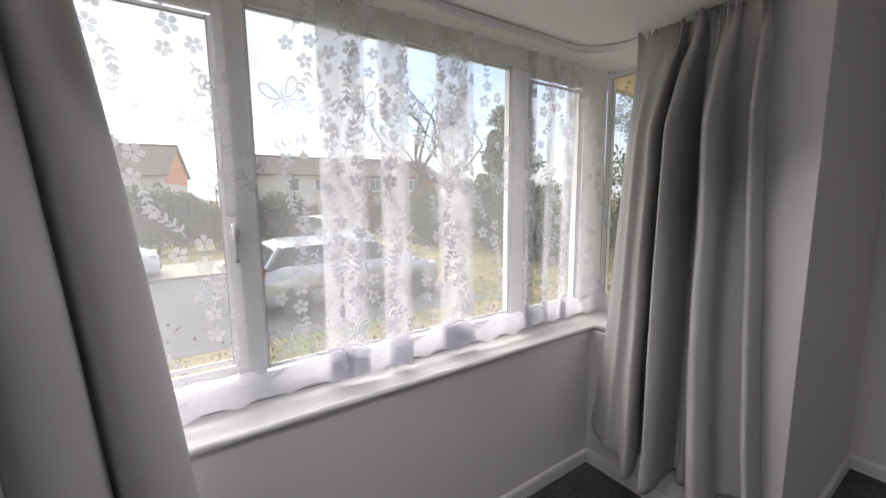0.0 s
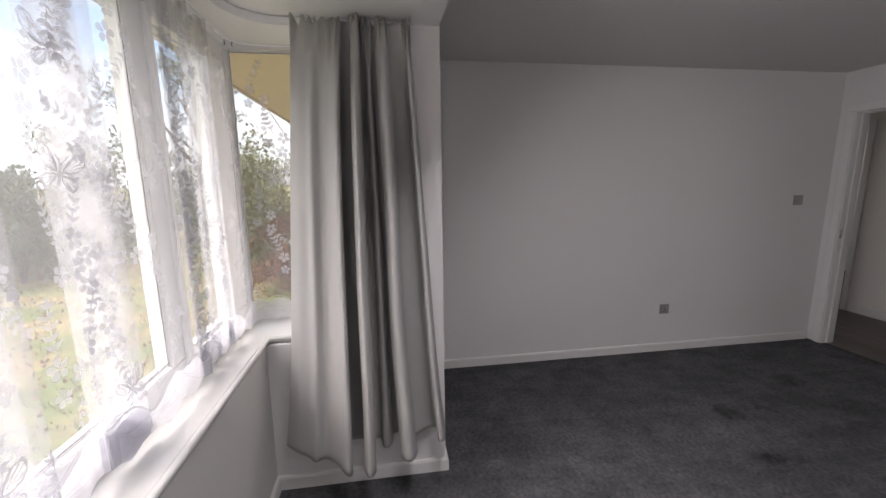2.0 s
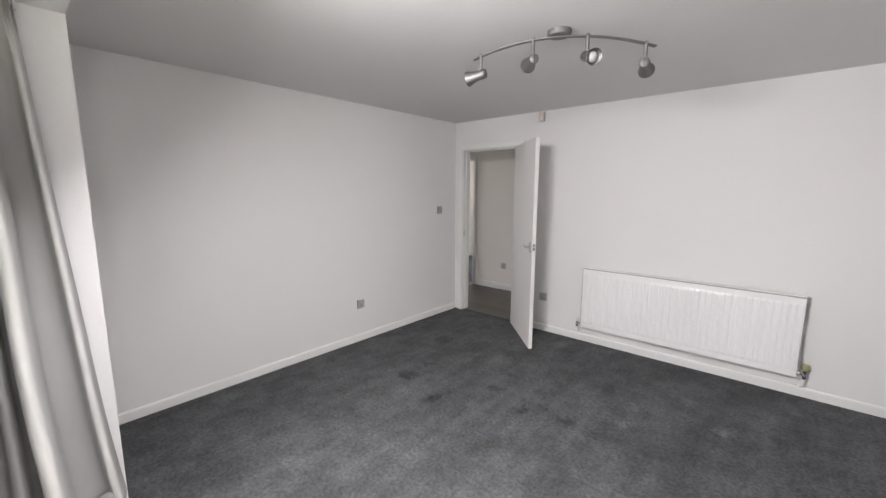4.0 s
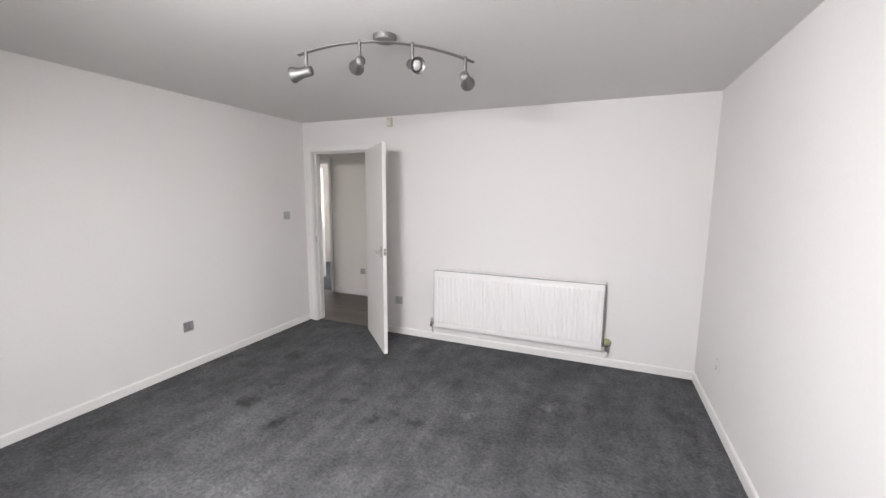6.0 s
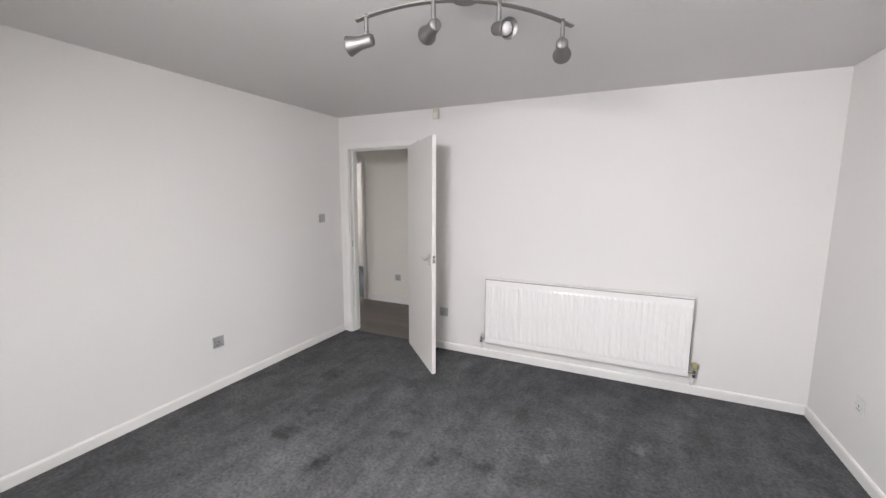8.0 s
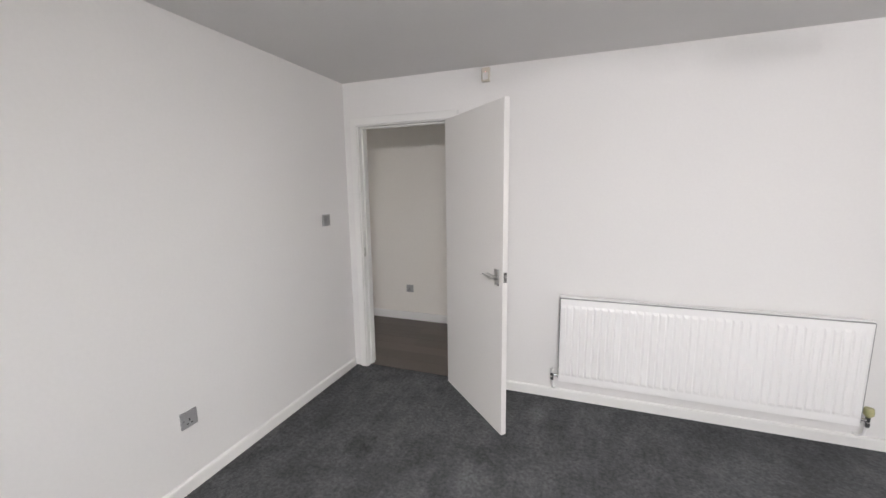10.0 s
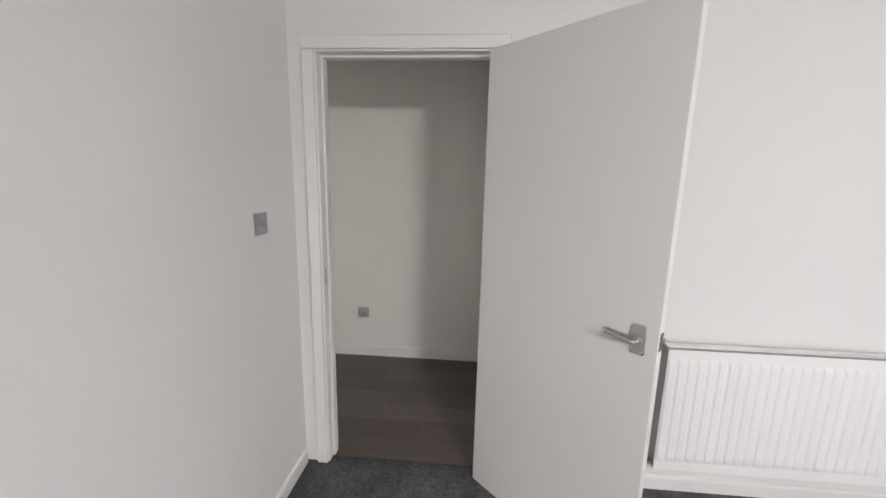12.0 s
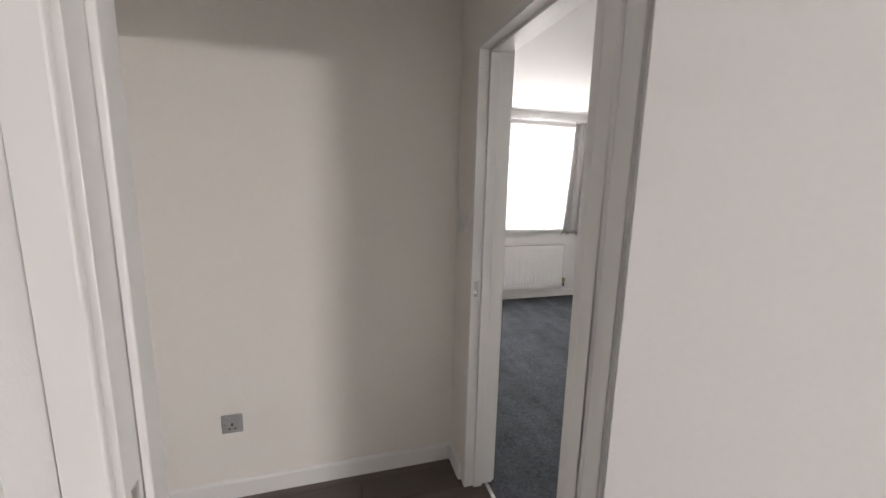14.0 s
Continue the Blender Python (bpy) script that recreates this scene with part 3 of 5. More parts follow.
part("cover_strip", sweep([(x, y, BZ) for x, y in track_path], [(0.0075, -0.028), (0.010, -0.026), (0.010, -0.006), (0.0075, -0.004)]), UPVC, tr)
for x, y in ((-3.0, TY), (-2.4, TY), (-1.8, TY), (TX, 3.9)):
    part("bracket", boxes((x - 0.012, x + 0.012, y - 0.012, y + 0.012, BZ - 0.006, BZ), bevel=0.002), UPVC, tr)


def curtain(name, label, top, bottom, z0, z1, depth, folds, seed, rows=60, per=18, widths=None, deep=None, spread=1.15, skew=None, profile=None):
    """Pleated cloth: hangs from the line top (two ends) to the line bottom, with folds of uneven width that open downwards."""
    rnd = random.Random(seed)
    root = empty(name)
    tagged(root, label, "curtain")
    n = folds * per
    widths = widths or [rnd.uniform(0.6, 1.5) for _ in range(folds)]
    total = sum(widths)
    cuts = [sum(widths[:i]) / total for i in range(folds + 1)]
    deep = deep or [rnd.uniform(0.55, 1.3) for _ in range(folds)]
    lean = [rnd.uniform(-0.5, 0.5) for _ in range(folds)]
    skew = skew or [rnd.choice((0.55, 0.65, 0.8, 1.35, 1.7)) for _ in range(folds)]
    bm = bmesh.new()
    (ax, ay), (bx, by) = top
    (cx, cy), (dx, dy) = bottom
    grid = []
    for j in range(rows + 1):
        v = j / rows
        z = z1 + (z0 - z1) * v
        line = []
        flare = v ** spread
        for i in range(n + 1):
            u = i / n
            k = min(folds - 1, next(q for q in range(folds) if u <= cuts[q + 1] + 1e-9))
            w = (u - cuts[k]) / (cuts[k + 1] - cuts[k])
            px = (ax + (bx - ax) * u) * (1 - flare) + (cx + (dx - cx) * u) * flare
            py = (ay + (by - ay) * u) * (1 - flare) + (cy + (dy - cy) * u) * flare
            tx, ty = (bx - ax), (by - ay)
            ln = math.hypot(tx, ty)
            tx, ty = tx / ln, ty / ln
            nx, ny = ty, -tx
            wob = noise.noise(Vector((4.0 * u, 2.2 * v, seed * 1.7)))
            w = min(1.0, max(0.0, w + 0.16 * wob * math.sin(math.pi * w)))
            ws = w ** skew[k]
            s = max(0.0, math.sin(math.pi * ws)) ** 0.8
            head = max(0.0, 1 - v / 0.10)
            pinch = (0.5 + 0.5 * math.cos(6 * math.pi * w + 2.0 * wob)) * head
            amp = depth * (0.34 + 0.56 * min(1, v / 0.3) + 0.16 * v) * deep[k]
            crease = 0.010 * noise.noise(Vector((9.0 * u, 3.5 * v, seed + 3.0))) + 0.004 * noise.noise(Vector((26.0 * u, 9.0 * v + 6 * u, seed + 9.0)))
            off = amp * s * (1 - 0.5 * head) + 0.030 * pinch + crease * (0.3 + 0.7 * v)
            side = -0.15 * ln * (cuts[k + 1] - cuts[k]) * (0.5 + v) * math.sin(2 * math.pi * ws) + lean[k] * 0.07 * v * s + 0.012 * wob * v
            if profile:
                q = u * (len(profile) - 3) + 1
                f = min(len(profile) - 3, int(q))
                f, q = q - f, f
                p0, p1, p2, p3 = profile[q - 1:q + 3]
                along, out = (0.5 * (2 * b + (c - a) * f + (2 * a - 5 * b + 4 * c - d) * f * f + (3 * b - a - 3 * c + d) * f ** 3) for a, b, c, d in zip(p0, p1, p2, p3))
                along += 0.02 * wob * v
                px = (ax + (bx - ax) * along) * (1 - flare) + (cx + (dx - cx) * along) * flare
                py = (ay + (by - ay) * along) * (1 - flare) + (cy + (dy - cy) * along) * flare
                gather = 23 * u + 1.6 * noise.noise(Vector((7.0 * u, 1.0, seed))) + 0.5 * wob
                zhem = 0.05 * ((along - 0.42) / 0.5) ** 2
                z = z1 + (z0 + zhem - z1) * v
                pinch = (1.0 - abs(math.sin(math.pi * gather))) ** 0.8 * max(0.0, 1 - v / (0.085 + 0.08 * noise.noise(Vector((11.0 * u, 5.0, seed)))))
                off = out * (0.30 + 0.75 * min(1, v / 0.22) + 0.05 * v) * (1 - 0.5 * head) + 0.038 * pinch + crease * (0.35 + 0.75 * v) + 0.014
                side, s = 0.006 * wob * v, out / 0.15
            zz = z + (0.012 * math.sin(2 * math.pi * w * 3 + 2 * k) + 0.006 * math.sin(17 * w + k) if j == 0 else 0) + (0.035 * (s - 0.5) if j == rows and not profile else 0)
            line.append(bm.verts.new((px + nx * off + tx * side, py + ny * off + ty * side, zz)))
        grid.append(line)
    for a, b in zip(grid, grid[1:]):
        for i in range(n):
            bm.faces.new((a[i], a[i + 1], b[i + 1], b[i]))
    cloth = part("cloth", bm, FABRIC, root, smooth=True)
    md = cloth.modifiers.new("thick", 'SOLIDIFY')
    md.thickness = 0.003
    return root


# plan of the drawn curtain's folds: share of its width, distance from the wall
FOLDS = [(-0.04, 0.0), (0.0, 0.02), (0.07, 0.06), (0.14, 0.085), (0.19, 0.118), (0.25, 0.10), (0.32, 0.14), (0.385, 0.205), (0.418, 0.195), (0.40, 0.12), (0.345, 0.02), (0.38, -0.012), (0.47, -0.015), (0.545, -0.005), (0.535, 0.06), (0.50, 0.15), (0.512, 0.205), (0.54, 0.235), (0.575, 0.20), (0.56, 0.08), (0.555, 0.0), (0.60, 0.0), (0.615, 0.06), (0.65, 0.075), (0.672, 0.04), (0.67, -0.01), (0.735, -0.01),
         (0.728, 0.06), (0.705, 0.13), (0.73, 0.185), (0.775, 0.195), (0.808, 0.15), (0.80, 0.06), (0.84, 0.03), (0.93, 0.02), (0.955, 0.06), (0.952, 0.125), (0.985, 0.135), (1.01, 0.07), (1.01, 0.01)]
curtain("curtain", "grey pleated curtain drawn to the side of the bay", ((-1.132, 4.175), (-1.132, 3.71)), ((-1.135, 4.325), (-1.135, 3.60)), 0.245, 2.116, 0.15, 11, 11, rows=80, per=30, profile=FOLDS)
curtain("curtain", "dark grey satin curtain drawn aside against the light", ((-3.40, 4.205), (-3.05, 4.30)), ((-3.46, 4.17), (-2.83, 4.27)), 0.15, 2.116, 0.12, 4, 5, spread=0.8)
curtain("curtain", "dark grey curtain beside the bedroom window", ((-3.33, BY + 0.07), (-3.62, BY + 0.07)), ((-3.24, BY + 0.07), (-3.62, BY + 0.07)), 0.84, 2.2, 0.06, 4, 8, rows=20)
tb = empty("curtain_track")
tagged(tb, "white curtain track over the bedroom window", "curtain track")
part("rail", boxes((-3.65, -1.6, BY + 0.05, BY + 0.075, 2.205, 2.24), bevel=0.004), UPVC, tb)
for x in (-3.5, -2.5, -1.7):
    part("bracket", boxes((x - 0.012, x + 0.012, BY, BY + 0.05, 2.21, 2.235), bevel=0.002), UPVC, tb)

nb = empty("net_curtain")
tagged(nb, "plain white net curtain over the bedroom window", "net curtain")
bm = bmesh.new()
cols = [[bm.verts.new((-3.40 + 1.66 * i / 90, BY - 0.03 + 0.012 * math.sin(i * 0.9), z)) for z in (0.915, 2.15)] for i in range(91)]
for a, b in zip(cols, cols[1:]):
    bm.faces.new((a[0], b[0], b[1], a[1]))
part("voile", bm, HEM, nb, smooth=True)
part("curtain_wire", tube([(-3.42, BY - 0.03, 2.15), (-1.75, BY - 0.03, 2.15)], 0.004, 6), UPVC, nb)

# ---- lace net curtain ----
NY, NZ0, NZ1 = 4.492, 0.795, 2.10


def net_path():
    """Plan of the net: flat lengths and gathered pleats that double back on themselves."""
    pts = [(-3.55, NY)]
    x = -3.55

    def flat(to, amp=0.006, n=10):
        nonlocal x
        x0 = x
        for i in range(1, n + 1):
            xx = x0 + (to - x0) * i / n
            pts.append((xx, NY + amp * math.sin(i * 1.7)))
        x = to

    def pleat(to, back, deep=0.02):
        nonlocal x
        x0 = x
        for q, dy in ((0.5, -deep * 0.6), (1.0, -deep), (1.04, -deep * 0.5), (1.0, 0.0), (0.5, 0.1 * deep), (0.0, 0.2 * deep), (-0.04, 0.6 * deep), (0.0, deep), (0.5, deep * 0.8), (0.9, 0.6 * deep), (0.93, 0.3 * deep), (0.5, 0.25 * deep), (0.1, 0.3 * deep), (0.06, 0.5 * deep), (0.5, 0.45 * deep), (1.0, 0.3 * deep)):
            pts.append((x0 + (to - x0) * q, NY + dy))
        x = to

    flat(-2.45)
    pleat(-2.395, 0)
    pleat(-2.30, 0)
    flat(-2.235, n=4)
    pleat(-2.135, 0)
    flat(-1.99, n=5)
    pleat(-1.835, 0)
    flat(-1.49, n=8)
    pleat(-1.455, 0, 0.012)
    flat(-1.35, n=3)
    pleat(-1.32, 0, 0.012)
    flat(-1.22, n=3)
    pleat(-1.17, 0, 0.012)
    flat(-1.0, n=6)
    for p in arc(-0.98, NY - 0.10, 0.10, 90, 0, 6):
        pts.append(p)
    pts.append((-0.875, 4.30))
    pts.append((-0.882, 4.22))
    return pts


class Cloth:
    """The net's surface: a place for a distance along its plan and a height."""

    def __init__(self, pts):
        self.p = [Vector((a, b, 0)) for a, b in pts]
        self.s = [0.0]
        for a, b in zip(self.p, self.p[1:]):
            self.s.append(self.s[-1] + (b - a).length)

    def at(self, s, z, off=0.0):
        s = min(max(s, 0.001), self.s[-1] - 0.001)
        i = next(k for k in range(len(self.s) - 1) if self.s[k + 1] >= s)
        f = (s - self.s[i]) / (self.s[i + 1] - self.s[i])
        p = self.p[i].lerp(self.p[i + 1], f)
        d = (self.p[i + 1] - self.p[i]).normalized()
        k = (NZ1 - z) / (NZ1 - NZ0)
        sway = 0.018 * math.sin(2.2 * s + 1.3) * k
        return Vector((p.x + sway + d.y * off, p.y - d.x * off - 0.012 * k * math.sin(4 * s), z))


cloth = Cloth(net_path())
LEN = cloth.s[-1]
net = empty("net_curtain")
tagged(net, "white lace net curtain with butterflies and flowers", "net curtain")
bm = bmesh.new()
stations = sorted(set([round(v, 4) for v in cloth.s] + [round(LEN * i / 160, 4) for i in range(161)]))
cols = []
for s in stations:
    scal = 0.020 * abs(math.sin(math.pi * s / 0.16))
    cols.append([bm.verts.new(cloth.at(s, NZ0 + scal + (NZ1 - NZ0 - scal) * j / 10)) for j in range(11)])
for a, b in zip(cols, cols[1:]):
    for j in range(10):
        bm.faces.new((a[j], b[j], b[j + 1], a[j + 1]))
part("voile", bm, NET, net, smooth=True)
# woven hem with a waved upper edge
bm = bmesh.new()
cols = []
for i in range(421):
    s = LEN * i / 420
    scal = 0.020 * abs(math.sin(math.pi * s / 0.16))
    topz = NZ0 + 0.075 + 0.045 * abs(math.sin(math.pi * s / 0.32 + 0.6)) + 0.012 * math.sin(math.pi * s / 0.08)
    cols.append([bm.verts.new(cloth.at(s, NZ0 + scal + (topz - NZ0 - scal) * j / 3, 0.0012)) for j in range(4)])
for a, b in zip(cols, cols[1:]):
    for j in range(3):
        bm.faces.new((a[j], b[j], b[j + 1], a[j + 1]))
part("hem", bm, HEM, net, "denser scalloped lace hem", smooth=True)
bm = bmesh.new()
for lift, thick in ((0.008, 0.004), (-0.028, 0.003), (-0.05, 0.0025)):
    prev = None
    for i in range(421):
        s = LEN * i / 420
        z = NZ0 + 0.075 + lift + 0.045 * abs(math.sin(math.pi * s / 0.32 + 0.6)) + 0.012 * math.sin(math.pi * s / 0.08 + lift * 60)
        cur = (bm.verts.new(cloth.at(s, z, 0.0022)), bm.verts.new(cloth.at(s, z + thick, 0.0022)))
        if prev:
            bm.faces.new((prev[0], cur[0], cur[1], prev[1]))
        prev = cur
part("hem_cord", bm, MOTIF, net)

# lace motifs laid on the voile
lace = random.Random(4)


def shape(bm, s, z, outline):
    """A flat motif piece on the net from (along, up) pairs about (s, z)."""
    vs = [bm.verts.new(cloth.at(s + a, min(NZ1 - 0.005, max(NZ0 + 0.02, z + b)), 0.0016)) for a, b in outline]
    bm.faces.new(vs)


def turned(pts, ang, k=1.0):
    c, s_ = math.cos(ang) * k, math.sin(ang) * k
    return [(a * c - b * s_, a * s_ + b * c) for a, b in pts]


def shifted(pts, a, b):
    return [(p + a, q + b) for p, q in pts]


PETAL = [(0.003, 0.0), (0.012, 0.008), (0.022, 0.011), (0.029, 0.007), (0.031, 0.0), (0.029, -0.007), (0.022, -0.011), (0.012, -0.008)]
LEAF = [(0.0, 0.0), (0.008, 0.006), (0.018, 0.0075), (0.028, 0.004), (0.036, 0.0), (0.028, -0.004), (0.018, -0.0075), (0.008, -0.006)]


def flower(bm, s, z, k, ang):
    for i in range(5):
        shape(bm, s, z, turned(PETAL, ang + i * 2 * math.pi / 5, k))


def sprig(bm, s, z, k, ang, n=5):
    x = y = 0.0
    a = ang
    for i in range(n):
        a2 = a + lace.uniform(-0.3, 0.3)
        nx, ny = x + 0.030 * k * math.cos(a2), y + 0.030 * k * math.sin(a2)
        px, py = -math.sin(a2) * 0.0016, math.cos(a2) * 0.0016
        shape(bm, s, z, [(x - px, y - py), (nx - px, ny - py), (nx + px, ny + py), (x + px, y + py)])
        for sg in (1, -1):
            shape(bm, s, z, shifted(turned(LEAF, a2 + sg * 0.85, k * 0.9), nx, ny))
        x, y, a = nx, ny, a2
    shape(bm, s, z, shifted(turned(LEAF, a, k), x, y))


def butterfly(bm, s, z, k, ang):
    up = [(0.004, 0.004), (0.014, 0.030), (0.030, 0.052), (0.048, 0.058), (0.056, 0.048), (0.054, 0.030), (0.040, 0.012), (0.018, 0.002)]
    low = [(0.004, -0.002), (0.024, -0.002), (0.040, -0.010), (0.044, -0.024), (0.034, -0.036), (0.020, -0.032), (0.008, -0.018)]
    for sg in (1, -1):
        for wing in (up, low):
            w = [(a * sg, b) for a, b in wing]
            cx, cy = sum(p[0] for p in w) / len(w), sum(p[1] for p in w) / len(w)
            inner = [(cx + (a - cx) * 0.80, cy + (b - cy) * 0.80) for a, b in w]
            w, inner = turned(w, ang, k), turned(inner, ang, k)
            m = len(w)
            for i in range(m):
                shape(bm, s, z, [w[i], w[(i + 1) % m], inner[(i + 1) % m], inner[i]])
            root_ = turned([(0.003 * sg, 0.0)], ang, k)[0]
            for i in range(1, m - 1, 1):
                q = inner[i]
                ln = math.hypot(q[0] - root_[0], q[1] - root_[1]) or 1
                ox, oy = -(q[1] - root_[1]) / ln * 0.0014, (q[0] - root_[0]) / ln * 0.0014
                shape(bm, s, z, [root_, (q[0] - ox, q[1] - oy), (q[0] + ox, q[1] + oy)])
    shape(bm, s, z, turned([(-0.003, -0.026), (0.003, -0.026), (0.004, 0.0), (0.003, 0.024), (-0.003, 0.024), (-0.004, 0.0)], ang, k))
    for sg in (1, -1):
        shape(bm, s, z, turned([(0, 0.022), (0.014 * sg, 0.044), (0.016 * sg, 0.043), (0.003 * sg, 0.022)], ang, k))


def motif(name, draw, *args):
    bm = bmesh.new()
    draw(bm, *args)
    part(name, bm, MOTIF, net)


col_w = 0.235
for c in range(int(LEN / col_w) + 1):
    s0 = c * col_w + 0.06
    z = NZ0 + 0.17 + (0.12 if c % 2 else 0.0)
    row = 0
    while z < NZ1 - 0.06:
        ds = 0.05 * math.sin(row * 2.1 + c)
        if (row + c * 2) % 4 == 0:
            motif("lace_butterfly", butterfly, s0 + ds, z, lace.uniform(0.85, 1.1), lace.uniform(-0.45, 0.45))
            motif("lace_sprig", sprig, s0 + ds + 0.09, z - 0.05, 0.66, lace.uniform(0.6, 2.4), 3)
            z += 0.16
        else:
            for q in range(3):
                motif("lace_flower", flower, s0 + ds + 0.042 * math.cos(q * 2.1 + row), z + 0.037 * math.sin(q * 2.1 + row), lace.uniform(0.65, 0.9), lace.uniform(0, 6))
            motif("lace_sprig", sprig, s0 + ds - 0.02, z + 0.05, 0.72, lace.uniform(0.8, 2.3), 5)
            motif("lace_sprig", sprig, s0 + ds + 0.03, z - 0.05, 0.66, lace.uniform(-2.3, -0.8), 4)
            z += 0.21
        row += 1
rod = part("curtain_wire", tube([(-3.5, NY, NZ1 + 0.004), (-0.98, NY, NZ1 + 0.004)] + [(a, b, NZ1 + 0.004) for a, b in arc(-0.98, NY - 0.1, 0.1, 90, 0, 5)] + [(-0.88, 4.0, NZ1 + 0.004)], 0.004, 6), UPVC, net)
for x, y in ((-0.835, 4.535), (-0.815, 4.51)):
    tagged(part("screw_hook", tube([(x, y, BZ), (x, y, BZ - 0.015), (x + 0.006, y, BZ - 0.02)], 0.003, 6), SEAL), "small dark metal hook in the bay ceiling corner", "hook")


# ---- ceiling spotlights ----
def spotlight_bar():
    root = empty("spotlight_bar", -2.165, 1.815, H)
    tagged(root, "brushed nickel ceiling bar with four adjustable spotlights", "ceiling light")
    part("ceiling_rose", lathe([(0.0005, -0.03), (0.045, -0.03), (0.056, -0.026), (0.060, -0.018), (0.060, 0.0)], n=32), NICKEL, root, smooth=False)
    e0, e1 = Vector((0.44, 0.14)), Vector((-0.385, -0.29))
    mid = Vector((0.0, 0.0))
    ctrl = 2 * mid - 0.5 * (e0 + e1)

    def at(u):
        return (1 - u) ** 2 * e0 + 2 * u * (1 - u) * ctrl + u * u * e1
    def drop(u):
        return -0.030 - 0.055 * (2 * u - 1) ** 2
    path = [(*at(i / 24), drop(i / 24)) for i in range(25)]
    part("bar", sweep(path, [(-0.0125, -0.0025), (0.0125, -0.0025), (0.0125, 0.0025), (-0.0125, 0.0025)]), NICKEL, root, "curved flat nickel bar")
    heads = ((0.05, (0.91, 0.14, -0.14)), (0.36, (0.717, -0.693, -0.04)), (0.65, (-0.68, 0.61, -0.31)), (0.95, (0.14, -0.97, -0.13)))
    for u, aim in heads:
        p = at(u)
        jnt = Vector((p.x, p.y, drop(u) - 0.07))
        stem = part("stem", lathe([(0.006, -0.006), (0.0095, 0), (0.0095, 0.075), (0.0085, 0.082)], Matrix.Translation(jnt), 14), NICKEL, root)
        d = Vector(aim).normalized()
        m = Matrix.Translation(jnt + Vector((0, 0, -0.026)) - d * 0.028) @ d.to_track_quat('Z', 'Y').to_matrix().to_4x4() @ Matrix.Scale(0.9, 4)
        hd = part("lamp_head", lathe([(0.0005, -0.004), (0.020, -0.003), (0.027, 0.002), (0.0285, 0.007), (0.0285, 0.062), (0.0300, 0.066), (0.0315, 0.074), (0.038, 0.098), (0.0455, 0.122), (0.0450, 0.1245), (0.0425, 0.124), (0.0350, 0.094), (0.0005, 0.090)], m, 28), NICKEL, root, smooth=False)
        for f in hd.data.polygons:
            f.use_smooth = True
        part("bulb", lathe([(0.0005, 0.121), (0.014, 0.118), (0.025, 0.111), (0.0295, 0.103), (0.029, 0.097), (0.0005, 0.095)], m, 20), BULB, hd, "unlit frosted reflector bulb", smooth=True)
        part("cap_slot", boxes((-0.0015, 0.0015, -0.022, 0.022, -0.0055, -0.0035)), DARKIN, hd).matrix_basis = m
        part("clip", lathe([(0.0005, 0.012), (0.012, 0.010), (0.014, 0.004), (0.0005, 0.003)], Matrix.Translation(jnt + Vector((0, 0, -0.006))), 14), STEEL, hd)
    return root


spotlight_bar()


